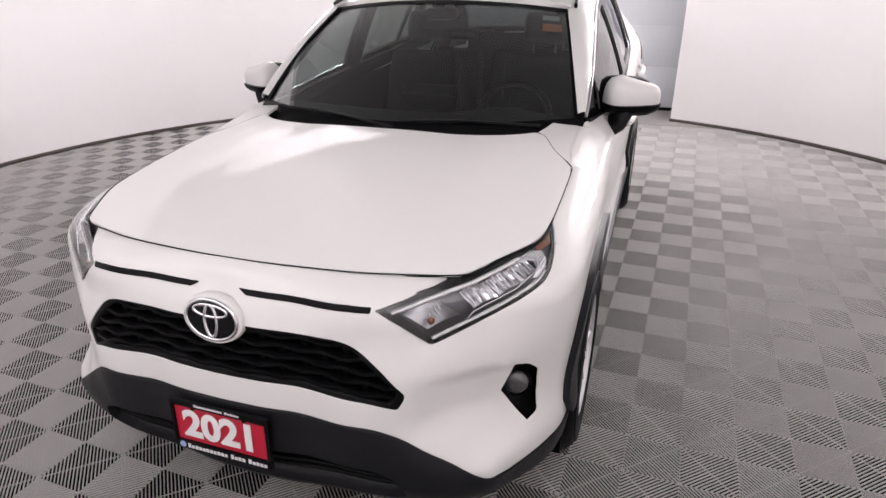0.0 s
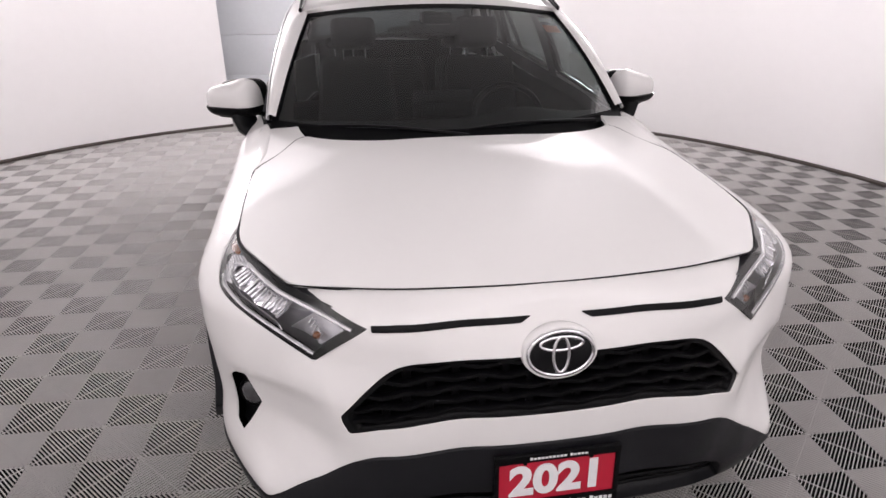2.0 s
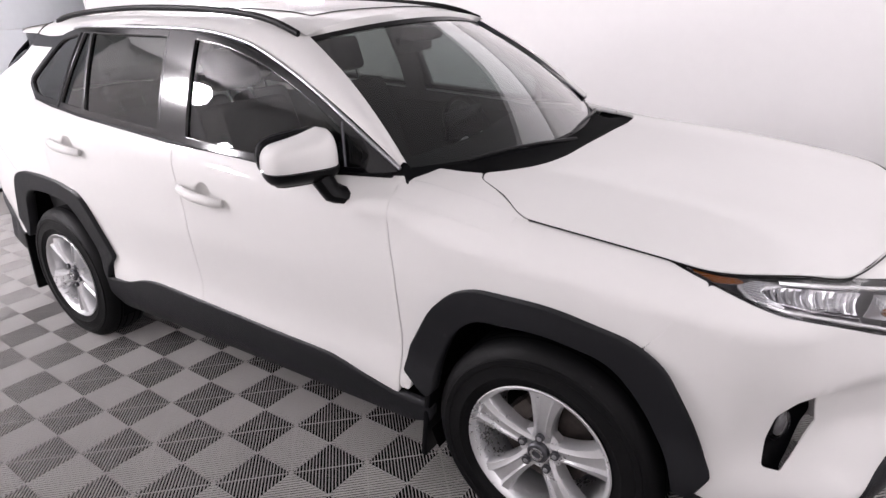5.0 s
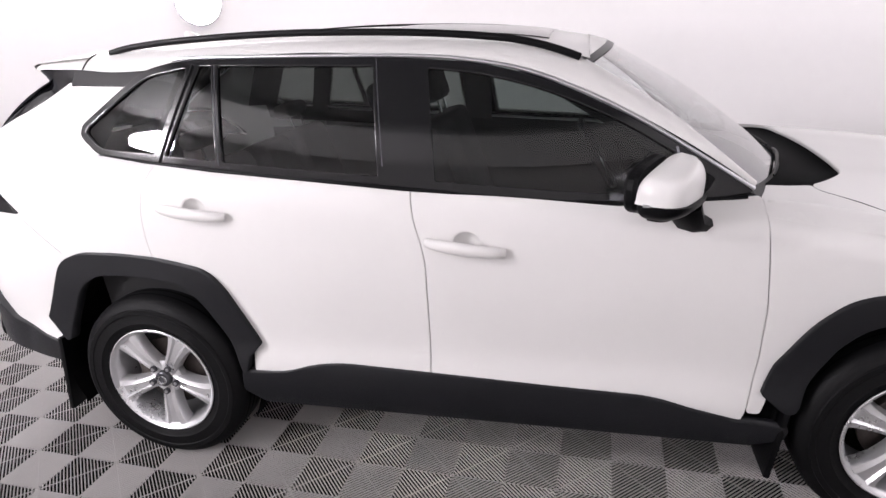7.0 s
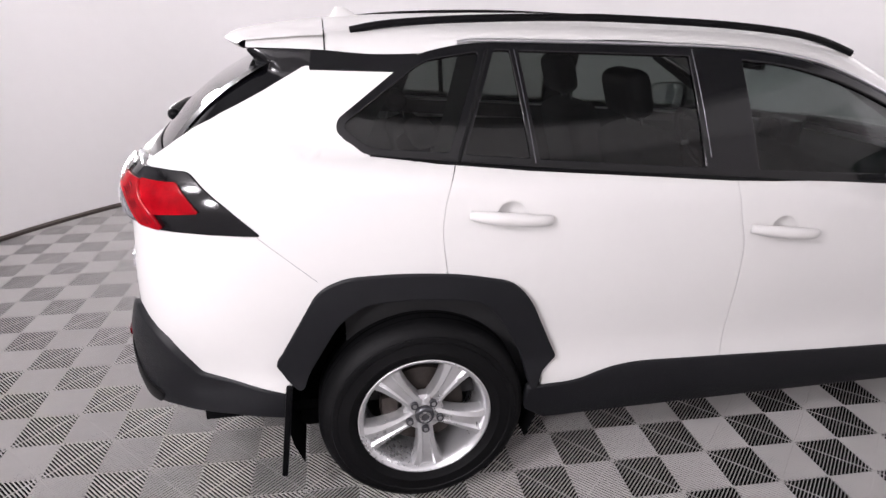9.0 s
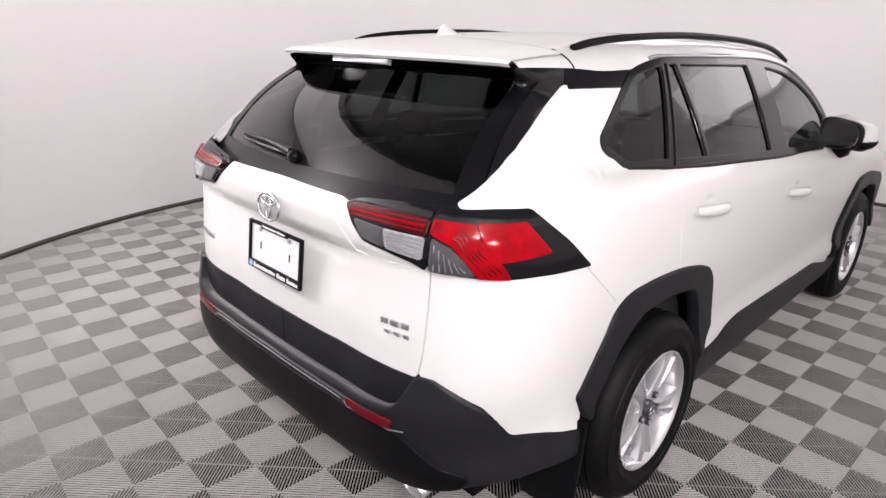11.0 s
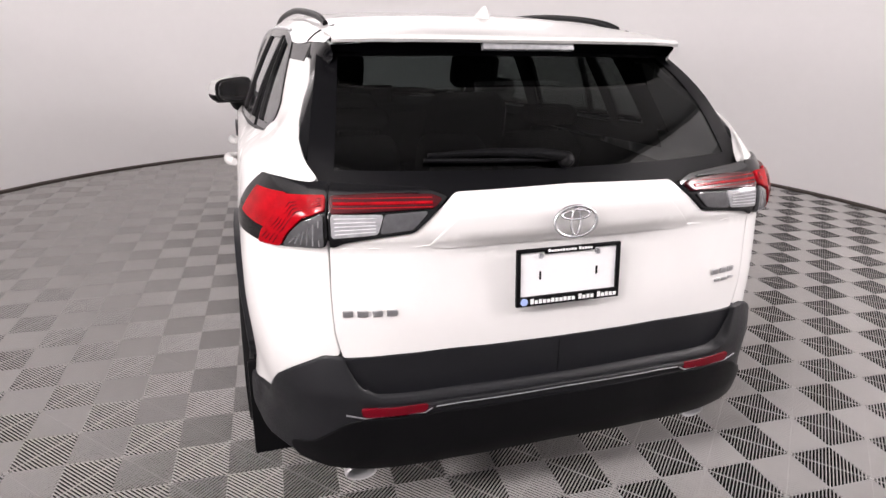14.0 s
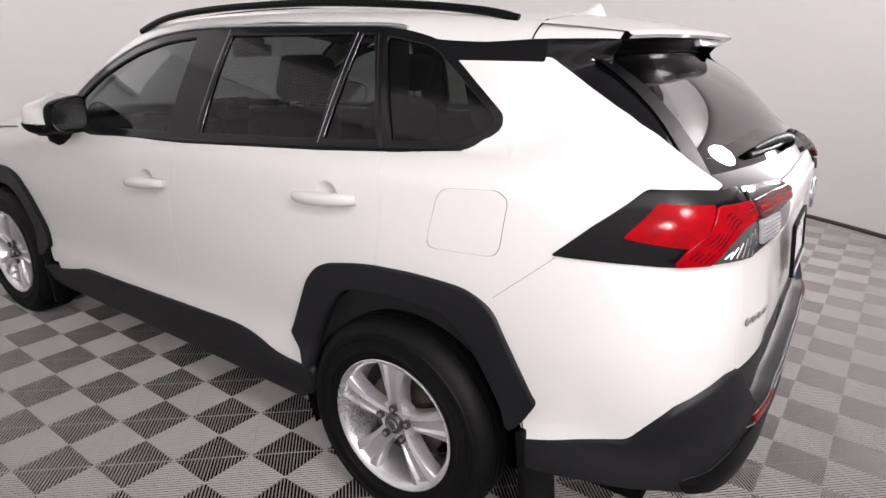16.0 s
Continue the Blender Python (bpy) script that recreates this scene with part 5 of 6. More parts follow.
def build_tail():
    flat = tail_map()
    gate = link("tailgate", None, car)
    half = [(0, 1.214), (0.332, 1.207, 0.02), (0.351, 1.190), (0.394, 1.152), (0.443, 1.109), (0.46, 1.103), (0.54, 1.100), (0.63, 1.088), (0.667, 1.074), (0.667, 0.95), (0.660, 0.84), (0.643, 0.766), (0.486, 0.771), (0.229, 0.763), (0, 0.760)]
    panel("skin", rounded(half + mirror(half[1:-1]), 0.008), tail, PAINT, gate, step=0.035)
    # raised fold above the plate
    g = [(0, 1.174), (0.300, 1.169, 0.02), (0.332, 1.143), (0.408, 1.070, 0.01), (0.36, 1.062), (0.0, 1.059)]
    brow = pushed(tail, 0.006)
    panel("garnish", rounded(g + mirror(g[1:-1]), 0.012), brow, PAINT, gate, "raised white fold above the plate", step=0.03, depth=0.009, edge=0.002)
    for s_ in (1, -1):
        tube("fold_line", [pushed(tail, 0.0012)(s_ * a, b) for a, b in ((0.40, 1.072), (0.44, 1.071), (0.55, 1.073), (0.655, 1.074))], [0.0035, 0.003, 0.0025, 0.002], PAINT, gate, n=6, flat=0.7)
    low = [(0, 0.752), (0.23, 0.755, 0.1), (0.486, 0.763, 0.1), (0.640, 0.758), (0.643, 0.74), (0.618, 0.685), (0.577, 0.648), (0.41, 0.626), (0, 0.605)]
    panel("lower_cladding", rounded(low + mirror(low[1:-1]), 0.008), pushed(tail, 0.004), CLAD, gate, "dark grey textured plastic lower tailgate", step=0.05)
    tube("cladding_seam", [pushed(tail, 0.0046)(0.0, z) for z in np.linspace(0.618, 0.748, 6)], 0.0016, BLACK, gate, n=5)
    r = lambda y: Q_END - Q_FLANK - y

    def skin(a, b):
        d = 0.012 + 0.040 * max(0.0, 1 - (abs(a) / 1.02) ** 3) * min(1, max(0.0, (0.80 - b) / 0.14))
        if b < 0.50:
            d -= 0.10 * (0.50 - b) * max(0, 1 - abs(a) / 1.3)
        return pushed(tail, d)(a, b)
    half = [(0, 0.629), (0.41, 0.634, 0.1), (0.566, 0.642, 0.02), (0.612, 0.680, 0.02), (0.640, 0.735), (0.650, 0.764, 0.008), (0.698, 0.765, 0.008), (0.745, 0.736), (0.822, 0.686, 0.02), (0.918, 0.563, 0.02), (1.05, 0.529), (r(1.80), 0.484), (r(1.80), 0.415), (1.0, 0.440, 0.05), (0.83, 0.456, 0.03), (0.72, 0.442, 0.03), (0.5, 0.430), (0, 0.432)]
    refl = [(0.602, 0.630), (0.594, 0.609), (0.430, 0.612), (0.424, 0.631)]
    bumper = panel("rear_bumper", rounded(half + mirror(half[1:-1]), 0.010), skin, CLAD, car, "dark grey textured plastic rear bumper", step=0.05, depth=0.07, edge=0.008)
    apron = [(0, 0.588), (0.60, 0.592, 0.03), (0.655, 0.575, 0.02), (0.735, 0.50), (0.80, 0.478, 0.02), (0.78, 0.452), (0.70, 0.440), (0.5, 0.428), (0, 0.430)]
    panel("apron", rounded(apron + mirror(apron[1:-1]), 0.01), pushed(skin, 0.008), BLACK, bumper, "black lower bumper apron", step=0.05, depth=0.012, edge=0.006)
    tube("bumper_lip", [pushed(skin, 0.001)(a, 0.625) for a in np.linspace(-0.56, 0.56, 40)], 0.009, CLAD, bumper, n=8)
    # the lip's highlight, modelled as a thin satin silver bar
    tube("lip_highlight", [pushed(skin, 0.010)(a, 0.6215) for a in np.linspace(-0.40, 0.40, 30)], 0.0020, SATIN, bumper, "highlight along the bumper lip, set in as a thin satin bar", n=6)

    def side(s):
        rf = panel("reflector", rounded([(s * x, z) for x, z in refl], 0.006), pushed(skin, 0.010), REFLEX, bumper, "red rear reflector", depth=0.012, step=0.03)
        tube("reflector_trim", [pushed(skin, 0.007)(s * x, z) for x, z in ((0.645, 0.614), (0.598, 0.604), (0.43, 0.606), (0.410, 0.618))], 0.0022, SATIN, bumper, n=6)
        ex = lathe("exhaust_tip", [(0.026, 0.10), (0.027, 0.010), (0.030, -0.001), (0.034, -0.003), (0.038, 0.006), (0.037, 0.10)], ALLOY, car, "chrome exhaust tip", n=24, axis="z")
        ex.matrix_basis = Matrix.Translation((s * 0.594, 2.238, 0.347)) @ pose(0, 0, 0, 80, 0, 0) @ Matrix.Diagonal((1.35, 0.9, 1, 1))
        inner = lathe("pipe", [(0.0001, 0.045), (0.0265, 0.043)], DARK, ex, n=24, axis="z")
    both(side)
    # wiper
    tube("rear_wiper", [pushed(lambda u, v: back_glass(u, v), 0.022)(x / 0.68, v) for x, v in ((0.0, 0.145), (0.07, 0.165), (0.2, 0.178), (0.375, 0.165))], [0.016, 0.015, 0.012, 0.006], BLACK, car, "black rear wiper arm and blade", n=8)
    tube("wiper_blade", [pushed(back_glass, 0.010)(x / 0.68, 0.142 + 0.02 * x) for x in np.linspace(0.03, 0.385, 8)], 0.007, BLACK, car, n=6)
    bm = bmesh.new()
    bmesh.ops.create_uvsphere(bm, u_segments=14, v_segments=8, radius=0.024, matrix=Matrix.Translation(Vector(pushed(back_glass, 0.012)(-0.012, 0.135))))
    part("wiper_pivot", bm, BLACK, car, smooth=True)


def oval_ring(name, rx, rz, t, mtl, parent, m, n=40, h=0.006):
    pts = [m @ Vector((rx * math.cos(a), 0, rz * math.sin(a))) for a in np.linspace(0, 2 * math.pi, n, endpoint=False)]
    verts, faces, k = [], [], 6
    ax = (m.to_3x3() @ Vector((0, 1, 0))).normalized()
    for i, p in enumerate(pts):
        tan = (pts[(i + 1) % n] - pts[i - 1]).normalized()
        o = tan.cross(ax)
        for j in range(k):
            an = 2 * math.pi * j / k
            verts.append(p + o * t * math.cos(an) + ax * h * math.sin(an))
    for i in range(n):
        for j in range(k):
            faces.append([i * k + j, i * k + (j + 1) % k, ((i + 1) % n) * k + (j + 1) % k, ((i + 1) % n) * k + j])
    return link(name, mesh_of(name, verts, faces, mtl), parent)


def build_badges():
    b = link("front_badge", None, car, "chrome oval badge on the grille")
    m = Matrix.Translation((0, -2.250, 0.857)) @ pose(0, 0, 0, -6, 0, 0)
    disc = bmesh.new()
    bmesh.ops.create_cone(disc, cap_ends=True, segments=40, radius1=1, radius2=0.97, depth=0.02, matrix=m @ Matrix.Translation((0, 0.012, 0)) @ Matrix.Diagonal((0.078, 1, 0.056, 1)) @ pose(0, 0, 0, 90, 0, 0))
    part("plate", disc, GLOSSBLACK, b, smooth=True)
    oval_ring("rim", 0.080, 0.057, 0.0055, CHROME, b, m @ Matrix.Translation((0, 0.004, 0)))
    oval_ring("collar", 0.088, 0.065, 0.006, PAINT, b, m @ Matrix.Translation((0, 0.022, 0)), h=0.02)
    oval_ring("bar", 0.052, 0.017, 0.005, CHROME, b, m @ Matrix.Translation((0, 0.003, 0.026)))
    oval_ring("bar", 0.019, 0.046, 0.005, CHROME, b, m @ Matrix.Translation((0, 0.002, -0.002)))
    b = link("rear_badge", None, car, "chrome oval badge on the tailgate")
    m = Matrix.Translation((0, 2.316, 1.122)) @ pose(0, 0, 0, 6, 0, 0)
    oval_ring("rim", 0.064, 0.043, 0.005, CHROME, b, m)
    oval_ring("bar", 0.042, 0.013, 0.004, CHROME, b, m @ Matrix.Translation((0, 0, 0.019)))
    oval_ring("bar", 0.014, 0.036, 0.004, CHROME, b, m @ Matrix.Translation((0, 0, -0.001)))
    # letter-sized chrome bars on the tailgate
    for r0, z, n, w, h in ((0.628, 0.894, 4, 0.027, 0.018), (-0.535, 0.905, 3, 0.024, 0.017), (-0.548, 0.876, 3, 0.020, 0.010)):
        for k in range(n):
            rr = r0 - (w + 0.012) * k
            bm = bmesh.new()
            c = Vector(pushed(tail, 0.004)(rr, z))
            bmesh.ops.create_cube(bm, size=1, matrix=Matrix.LocRotScale(c, Euler((0, 0, -0.12 if rr > 0 else 0.12)), Vector((w, 0.006, h))))
            bmesh.ops.transform(bm, matrix=Matrix.Translation(c) @ Matrix.Shear("XZ", 4, (-0.35 if rr > 0 else 0.35, 0)) @ Matrix.Translation(-c), verts=bm.verts) if k % 2 else None
            part("lettering_bar", bm, SATIN, car, "chrome lettering bar", bevel=0.0025)
    plates()


def text_mesh(body, size, depth, bold=0.0):
    cu = bpy.data.curves.new("text", "FONT")
    cu.body, cu.size, cu.extrude, cu.offset = body, size, depth, bold
    cu.align_x, cu.align_y = "CENTER", "CENTER"
    ob = new("text", cu)
    me = bpy.data.meshes.new_from_object(ob)
    bpy.data.objects.remove(ob)
    return me


def plates():
    def frame_of(parent, w, h, bar_low, bar_up):
        t = 0.012
        for lo, hi in (((-w / 2, -0.012, -h / 2), (w / 2, 0, -h / 2 + bar_low)), ((-w / 2, -0.012, h / 2 - bar_up), (w / 2, 0, h / 2)),
                       ((-w / 2, -0.012, -h / 2 + bar_low), (-w / 2 + t, 0, h / 2 - bar_up)), ((w / 2 - t, -0.012, -h / 2 + bar_low), (w / 2, 0, h / 2 - bar_up))):
            part("frame", box(lo, hi), BLACK, parent, "black plate frame", bevel=0.002)
    # front plate with the model year
    p = link("front_plate", None, car, "red plate with a white year in a black frame")
    frame_of(p, 0.325, 0.170, 0.030, 0.022)
    part("plate", box((-0.152, -0.006, -0.058), (0.152, 0.004, 0.066)), PLATE_RED, p, "red plate")
    me = text_mesh("2021", 0.128, 0.001, 0.0052)
    me.materials.append(WHITE)
    ob = link("year_print", me, p, "white digits")
    ob.matrix_basis = Matrix.Translation((0, -0.0085, 0.002)) @ pose(0, 0, 0, 90, 0, 0) @ Matrix.Diagonal((0.97, 0.92, 1, 1))
    for x in (-0.085, 0.085):
        bm = bmesh.new()
        bmesh.ops.create_cone(bm, cap_ends=True, segments=10, radius1=0.006, radius2=0.005, depth=0.006, matrix=Matrix.Translation((x, -0.008, 0.060)) @ pose(0, 0, 0, 90, 0, 0))
        part("screw", bm, BLACK, p)

    def words(parent, x0, x1, z, h, mtl, lens):
        total = sum(lens) + 0.7 * (len(lens) - 1)
        k, x = (x1 - x0) / total, x0
        for n in lens:
            for j in range(n):
                up = h * (1.0 if j == 0 else (0.72, 0.66, 0.78)[j % 3])
                part("print_bar", box((x + 0.1 * k, -0.0142, z - h / 2), (x + 0.82 * k, -0.0122, z - h / 2 + up)), mtl, parent)
                x += k
            x += 0.7 * k
    words(p, -0.118, 0.150, -0.070, 0.014, WHITE, (11, 4, 5))
    words(p, -0.075, 0.075, 0.0755, 0.007, WHITE, (10, 5))
    bm = bmesh.new()
    bmesh.ops.create_cone(bm, cap_ends=True, segments=20, radius1=0.010, radius2=0.010, depth=0.002, matrix=Matrix.Translation((-0.135, -0.013, -0.070)) @ pose(0, 0, 0, 90, 0, 0))
    part("round_mark", bm, BLUEWHITE, p)
    p.matrix_basis = Matrix.Translation((0, -2.286, 0.516)) @ pose(0, 0, 0, -3, 0, 0)
    # rear plate, blank
    p = link("rear_plate", None, car, "blank white plate in a black frame")
    frame_of(p, 0.325, 0.165, 0.028, 0.010)
    part("plate", box((-0.152, -0.005, -0.058), (0.152, 0.004, 0.074)), WHITE, p, "blank white plate")
    for x in (-0.089, 0.089):
        part("slot", box((x - 0.003, -0.0062, -0.008), (x + 0.003, -0.0048, 0.016)), BLACK, p)
        bm = bmesh.new()
        bmesh.ops.create_cone(bm, cap_ends=True, segments=10, radius1=0.008, radius2=0.007, depth=0.006, matrix=Matrix.Translation((x, -0.008, 0.060)) @ pose(0, 0, 0, 90, 0, 0))
        part("screw", bm, SATIN, p)
    part("upper_bar", box((-0.078, -0.0118, 0.066), (0.078, 0.0, 0.0725)), BLACK, p)
    words(p, -0.070, 0.070, 0.0755, 0.008, WHITE, (10, 5))
    words(p, -0.122, 0.154, -0.068, 0.015, WHITE, (11, 4, 5))
    bm = bmesh.new()
    bmesh.ops.create_cone(bm, cap_ends=True, segments=20, radius1=0.011, radius2=0.011, depth=0.002, matrix=Matrix.Translation((-0.140, -0.013, -0.068)) @ pose(0, 0, 0, 90, 0, 0))
    part("round_mark", bm, BLUEWHITE, p)
    p.matrix_basis = Matrix.Translation((0, 2.302, 0.962)) @ pose(0, 0, 0, -7, 0, 180)


def build_mirrors():
    def one(side):
        mir = link("side_mirror", None, car, "white side mirror with a black base")
        # body: a rounded block, flat at the back
        def block(name, mtl, z0, z1, grow, lab=""):
            bm = bmesh.new()
            nu, nv = 28, 10
            rows = []
            for j in range(nv + 1):
                v = j / nv
                row = []
                for i in range(nu):
                    a = 2 * math.pi * i / nu
                    # outline in plan: long axis across, flat to the rear
                    cx, cy = math.cos(a), math.sin(a)
                    px = 0.108 * math.copysign(abs(cx) ** 0.55, cx)
                    py = (0.078 if cy < 0 else 0.058) * math.copysign(abs(cy) ** (0.8 if cy < 0 else 0.35), cy)
                    w = math.sin(math.pi * min(max(0.06 + 0.88 * v, 0), 1)) ** 0.32 if name == "cover" else 1
                    if name == "cover":
                        w = (1 - (v ** 3.2)) ** 0.42 if v < 1 else 0.02
                    else:
                        w = (1 - ((1 - v) ** 2.6)) ** 0.5 if v > 0 else 0.45
                    z = z0 + (z1 - z0) * v + 0.018 * (-px / 0.108) * v * (1 if name == "cover" else 0)
                    q = Vector((side * (0.008 + px * (0.5 + 0.5 * w) * grow), py * w * grow - 0.012 * v, z))
                    row.append(bm.verts.new(Matrix.Rotation(side * radians(28), 4, "Z") @ q))
                rows.append(row)
            for j in range(nv):
                for i in range(nu):
                    bm.faces.new([rows[j][i], rows[j][(i + 1) % nu], rows[j + 1][(i + 1) % nu], rows[j + 1][i]])
            bm.faces.new(rows[0][::-1]), bm.faces.new(rows[-1])
            return part(name, bm, mtl, mir, lab, smooth=True)
        block("cover", PAINT, 1.158, 1.260, 1.10, "white painted mirror cover")
        block("under_shell", BLACK, 1.105, 1.157, 1.10, "black mirror under shell")
        # back: black rim with the glass
        m = Matrix.Rotation(side * radians(28), 4, "Z")
        def ring(bm, y, g):
            vs = []
            for i in range(36):
                cx, cz = math.cos(2 * math.pi * i / 36), math.sin(2 * math.pi * i / 36)
                x, z = 0.121 * g * math.copysign(abs(cx) ** 0.5, cx), 0.0765 * g * math.copysign(abs(cz) ** 0.55, cz)
                z += -0.09 * x if cz > 0 else 0.10 * x
                vs.append(bm.verts.new(m @ Vector((side * (0.008 + x), y, 1.184 + z))))
            return vs

        def rings(name, mtl, rows, lab=""):
            bm = bmesh.new()
            loops = [ring(bm, y, g) for y, g in rows]
            for p, q in zip(loops, loops[1:]):
                for i in range(36):
                    bm.faces.new([p[i], p[(i + 1) % 36], q[(i + 1) % 36], q[i]])
            bm.faces.new(loops[0][::-1]), bm.faces.new(loops[-1])
            bmesh.ops.recalc_face_normals(bm, faces=list(bm.faces))
            part(name, bm, mtl, mir, lab)
        rings("rim", BLACK, [(0.044, 0.93), (0.054, 0.99), (0.072, 1.0), (0.080, 0.97), (0.0815, 0.93), (0.078, 0.89)], "black mirror rim")
        rings("mirror_glass", MIRROR, [(0.076, 0.885), (0.0795, 0.885), (0.080, 0.875)], "mirror glass")
        tube("turn_lamp", [m @ Vector((side * x, y, 1.158)) for x, y in ((0.128, 0.02), (0.112, -0.042), (0.06, -0.072))], 0.005, WHITELENS, mir, "clear turn lamp strip", n=6)
        mir.matrix_basis = Matrix.Translation((side * 0.925, -0.53, 0))
        foot = [(side * 0.80, -0.64, 1.060), (side * 0.845, -0.63, 1.050), (side * 0.88, -0.60, 1.070), (side * 0.90, -0.58, 1.125)]
        ob = tube("stalk", [Vector(p) - Vector((side * 0.925, -0.53, 0)) for p in foot], [0.062, 0.058, 0.055, 0.06], BLACK, mir, "black mirror stalk", n=10, flat=0.62)
        bm = bmesh.new()
        g = lambda y, z: Vector(green(y, z, side)) + Vector((side * 0.004, 0, 0))
        vs = [bm.verts.new(g(*p)) for p in ((-0.80, 1.125), (-0.655, 1.128), (-0.665, 1.205))]
        f = bm.faces.new(vs)
        r_ = bmesh.ops.extrude_face_region(bm, geom=[f])
        bmesh.ops.translate(bm, verts=[v for v in r_["geom"] if isinstance(v, bmesh.types.BMVert)], vec=(-side * 0.02, 0, 0))
        part("sail", bm, BLACK, car, "black triangular trim at the mirror")
    both(one)


def soft_block(lo, hi, r=0.05, seg=3):
    bm = box(lo, hi)
    bmesh.ops.bevel(bm, geom=list(bm.edges), offset=r, segments=seg, profile=0.6, affect="EDGES")
    return bm


def build_inside():
    # floor, side trims, lining
    part("cabin_floor", box((-0.72, -1.0, 0.31), (0.72, 2.1, 0.35)), DARK, car, "dark carpeted cabin floor")

    def trims(side):
        fm = flank_map(side)
        sheet("door_trim", lambda a, b: pushed(fm, -0.085)(a, b), 30, 10, TRIM, car, "dark grey inner door trim", u=(-0.82, 1.6), v=(0.36, 1.11))
        gm = lambda y, z: green(y, z, side)
        # inner pillars
        for (y0, z0), (y1, z1), w in (((0.30, 1.13), (0.29, 1.56), 0.075), ((1.27, 1.2), (1.14, 1.57), 0.05), ((1.62, 1.25), (1.45, 1.56), 0.09), ((-0.80, 1.10), (-0.10, 1.52), 0.03)):
            def strip(a, b, y0=y0, z0=z0, y1=y1, z1=z1, w=w):
                return pushed(gm, -0.03)(y0 + (y1 - y0) * b + w * (a - 0.5) * 2, z0 + (z1 - z0) * b)
            sheet("pillar_trim", strip, 4, 8, TRIM, car)
        sheet("waist_trim", lambda a, b: Vector(pushed(gm, -0.02)(a, WAIST_Z(a) - 0.01)).lerp(Vector(pushed(flank_map(side), -0.085)(a, WAIST_Z(a) - 0.06)), b), 30, 3, TRIM, car, u=(-0.78, 1.6))
    both(trims)
    sheet("headliner", lambda u, y: Vector(roof_at(u, y)) - Vector((0, 0, 0.045)), 12, 20, HEADLINE, car, "grey cloth headliner", u=(-0.93, 0.93), v=(-0.28, 1.72))
    # quarter inner walls and tail
    sheet("cargo_trim", lambda u, v: (u * 0.62, 2.14, 0.4 + 0.80 * v), 8, 6, DARK, car, u=(-1, 1))
    # dashboard with the deep top under the windscreen
    def dash(u, v):
        sec = [(-1.0, 1.075), (-0.86, 1.085), (-0.66, 1.085), (-0.56, 1.065), (-0.52, 1.02), (-0.55, 0.90), (-0.60, 0.70), (-0.70, 0.5)]
        t = v * (len(sec) - 1)
        i = min(int(t), len(sec) - 2)
        y, z = np.array(sec[i]) * (1 - t + i) + np.array(sec[i + 1]) * (t - i)
        hump = 0.045 * math.exp(-(((u * 0.74 - 0.37) / 0.17) ** 2)) * max(0, 1 - abs(y + 0.62) / 0.14)
        return (u * 0.745, y + 0.16 * u * u * (1 - v), z + hump)
    sheet("dashboard", dash, 36, 28, FABRIC, car, "black moulded dashboard", u=(-1, 1))
    part("screen", soft_block((-0.14, -0.565, 1.075), (0.14, -0.545, 1.20), 0.008, 2), GLOSSBLACK, car, "black upright dashboard screen", smooth=True)
    wheel = link("steering_wheel", None, car, "black steering wheel with a silver spoke")
    m = Matrix.Translation((0.37, -0.36, 1.015)) @ pose(0, 0, 0, -28, 0, 0)
    oval_ring("grip", 0.180, 0.180, 0.016, BLACK, wheel, m, h=0.016)
    for a in (200, 340, 270):
        tube("spoke", [m @ Vector((0.05 * math.cos(radians(a)), 0, 0.05 * math.sin(radians(a)))), m @ Vector((0.175 * math.cos(radians(a)), 0, 0.175 * math.sin(radians(a))))], 0.014, SATIN if a != 270 else BLACK, wheel, n=8)
    bm = bmesh.new()
    bmesh.ops.create_uvsphere(bm, u_segments=16, v_segments=10, radius=1, matrix=m @ Matrix.Diagonal((0.075, 0.03, 0.06, 1)))
    part("hub", bm, BLACK, wheel, smooth=True)
    # seats
    def seat(x, y, w, name, tall=0.60, head=True):
        s = link(name, None, car, "black cloth seat with a separate headrest")
        cu = part("cushion", soft_block((x - w, y - 0.55, 0.52), (x + w, y + 0.02, 0.72), 0.06), FABRIC, s, smooth=True)
        tilt = Matrix.Translation((x, y, 0.66)) @ pose(0, 0, 0, -17, 0, 0)
        bk = soft_block((-w, -0.09, 0.0), (w, 0.08, tall), 0.06)
        for v in bm_verts(bk):
            v.co.x *= 1 - 0.18 * max(0, v.co.z - 0.3) / 0.3
        bmesh.ops.transform(bk, matrix=tilt, verts=bk.verts)
        part("backrest", bk, FABRIC, s, smooth=True)
        if not head:
            return
        hr = soft_block((-0.13, -0.05, tall + 0.06), (0.13, 0.05, tall + 0.24 - 0.1 * (tall < 0.6)), 0.045)
        bmesh.ops.transform(hr, matrix=tilt, verts=hr.verts)
        part("headrest", hr, FABRIC, s, smooth=True)
        for dx in (-0.065, 0.065):
            tube("post", [tilt @ Vector((dx, -0.01, tall - 0.02)), tilt @ Vector((dx, -0.01, tall + 0.08))], 0.006, CHROME, s, "chrome headrest post", n=8)
    for x in (-0.37, 0.37):
        seat(x, 0.24, 0.25, "front_seat")
    for x in (-0.42, 0.0, 0.42):
        seat(x, 1.10, 0.20 if x else 0.16, "rear_seat", 0.52, bool(x))
    part("centre_console", soft_block((-0.11, -0.55, 0.36), (0.11, 0.15, 0.74), 0.04), TRIM, car, smooth=True)
    # mirror inside and camera box
    part("inside_mirror", soft_block((-0.12, -0.325, 1.425), (0.12, -0.30, 1.49), 0.010, 2), GLOSSBLACK, car, "black inside mirror", smooth=True)
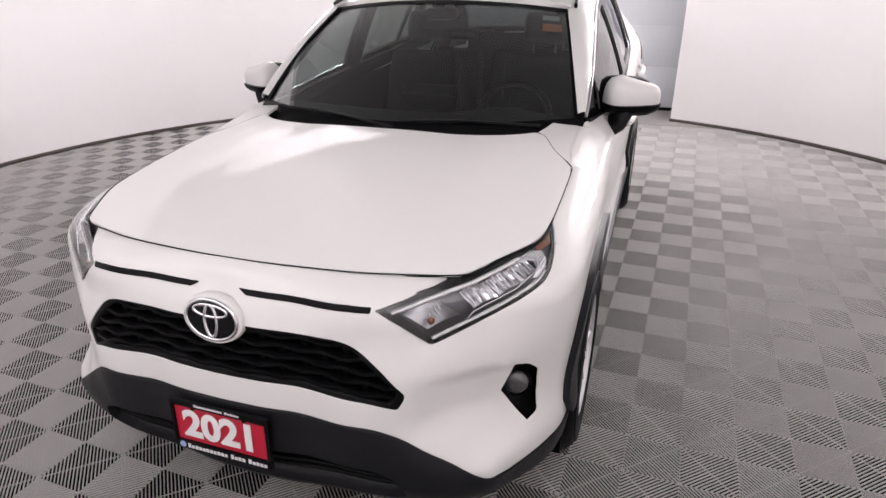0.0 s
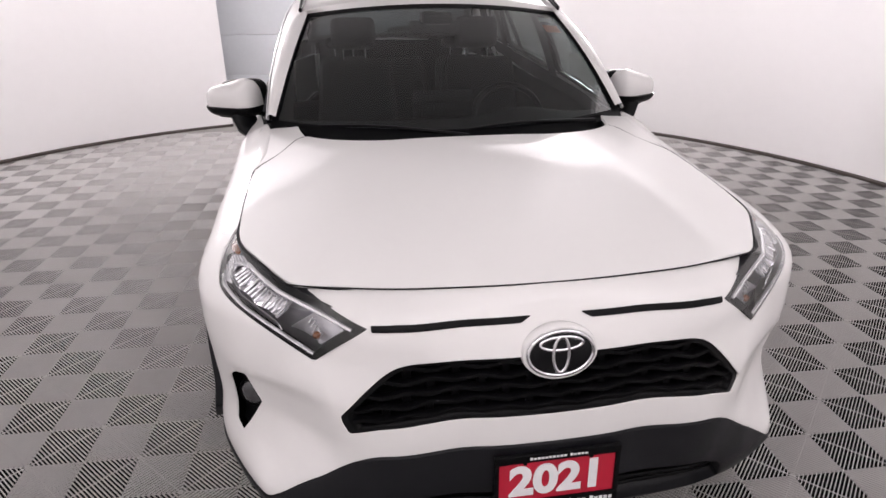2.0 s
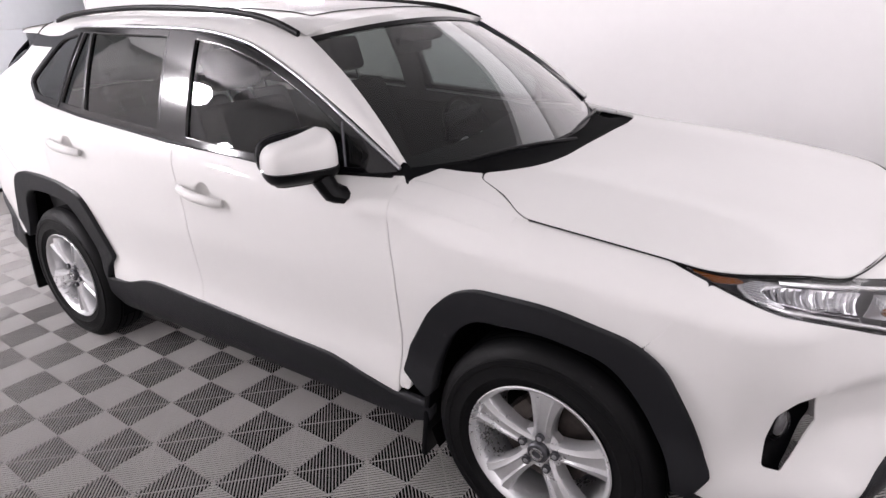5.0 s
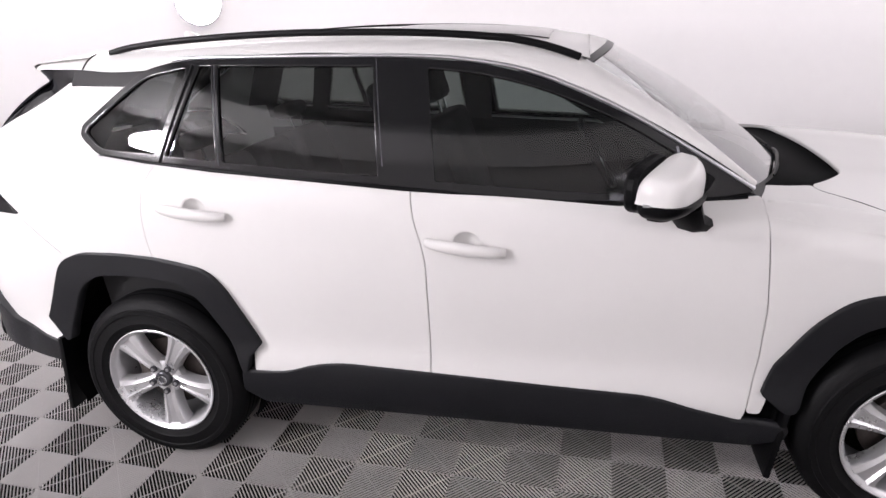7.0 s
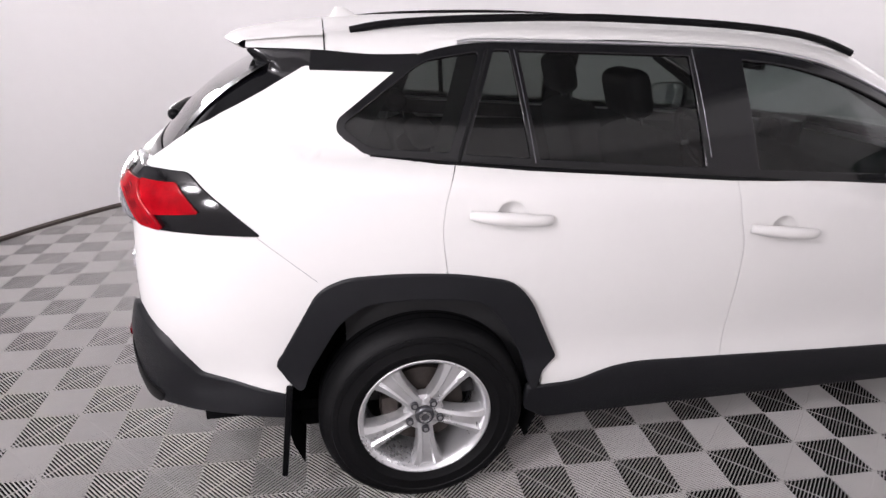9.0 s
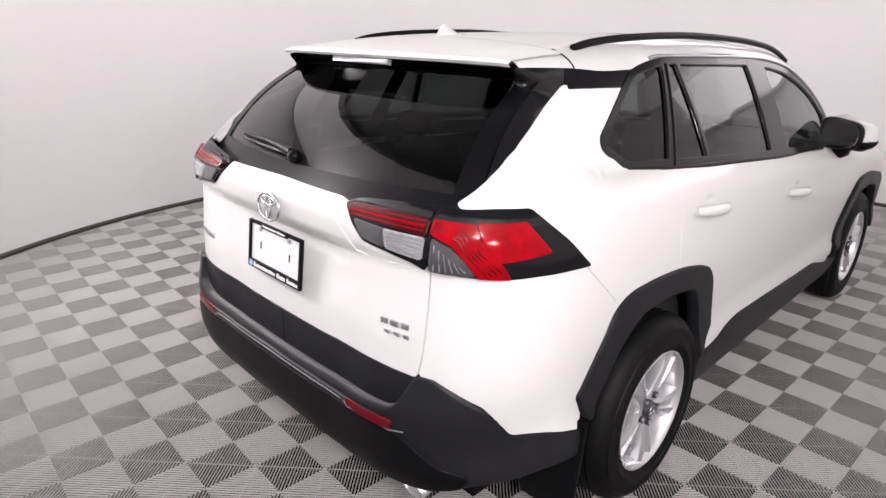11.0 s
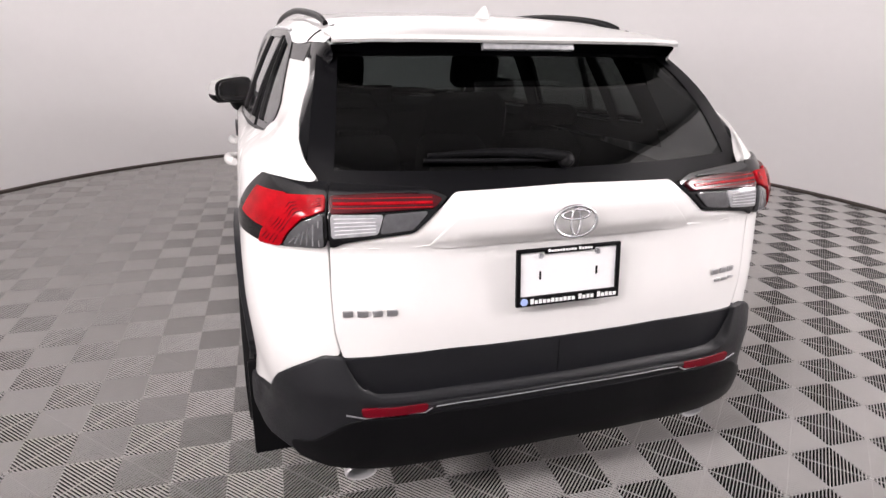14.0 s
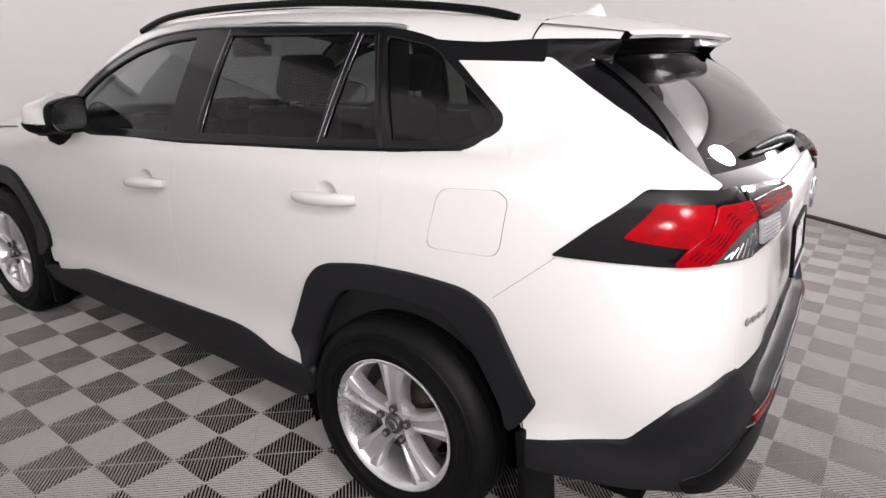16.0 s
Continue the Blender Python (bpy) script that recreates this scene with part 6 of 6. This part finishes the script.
    part("camera_box", soft_block((-0.07, -0.42, 1.475), (0.07, -0.29, 1.53), 0.02, 2), BLACK, car, "black sensor box behind the windscreen", smooth=True)
    # stickers
    ws = pushed(windscreen, -0.004)
    sheet("sticker", lambda u, v: ws(0.80 + 0.13 * u, 0.745 + 0.075 * v), 4, 4, ORANGE, car, "orange sticker inside the windscreen")
    sheet("sticker", lambda u, v: ws(0.80 + 0.12 * u, 0.855 + 0.05 * v), 4, 4, STICKER, car, "pale sticker inside the windscreen")
    # cowl and wipers
    rear_line = catmull([*HOOD_REAR, (0.668, -0.80)], 6)
    def cowl(u, v):
        x, y = lerp2(rear_line, abs(u))
        x = math.copysign(x, u)
        a = Vector(hood_at(x, y)) - Vector((0, 0.012, 0.016))
        b = Vector(windscreen(u, 0.045)) + Vector((0, -0.004, 0.004))
        p = a.lerp(b, v)
        p.z -= 0.015 * math.sin(math.pi * v) + 0.022 * ease((abs(u) - 0.62) / 0.2) * math.sin(math.pi * min(1, v * 1.1))
        return p
    sheet("cowl", cowl, 60, 6, DARK, car, "black plastic cowl below the windscreen", u=(-0.86, 0.86))
    for x0, x1 in ((0.60, 0.02), (0.02, -0.55)):
        pts = []
        for t in np.linspace(0, 1, 8):
            x = x0 + (x1 - x0) * t
            pts.append(pushed(windscreen, 0.012)(x / 0.76, 0.012 + 0.055 * math.sin(t * 2.4)))
        tube("front_wiper", pts, [0.010, 0.009, 0.008, 0.007, 0.006, 0.006, 0.005, 0.004], BLACK, car, "black wiper arm", n=6)
    # dark nose behind the bumper, so that no light shows through
    sheet("nose_lining", lambda q, z: pushed(shell, -0.10)(q, z), 40, 10, DARK, car, u=(-0.62, 0.62), v=(0.25, 0.90))
    sheet("hood_lining", lambda x, y: Vector(hood_at(x, y)) - Vector((0, 0, 0.05)), 16, 16, DARK, car, u=(-0.58, 0.58), v=(-2.0, -1.2))
    sheet("tail_lining", lambda r, z: pushed(tail, -0.07)(r, z), 36, 10, DARK, car, u=(-0.62, 0.62), v=(0.3, 1.18))


def bm_verts(bm):
    return list(bm.verts)


build_room()
ceiling_fill()
front_fill()
for turn, height in ((46.7, 1.95), (-46.7, 1.95), (35.2, 2.85), (-35.2, 2.85)):
    wall_lamp(turn, height, 0.20 if height < 2.5 else 0.23)
build_body()
build_headlights()
build_cabin()
build_inside()
build_mirrors()
build_tail()
build_taillights()
build_badges()
build_wheels()
build_floor()
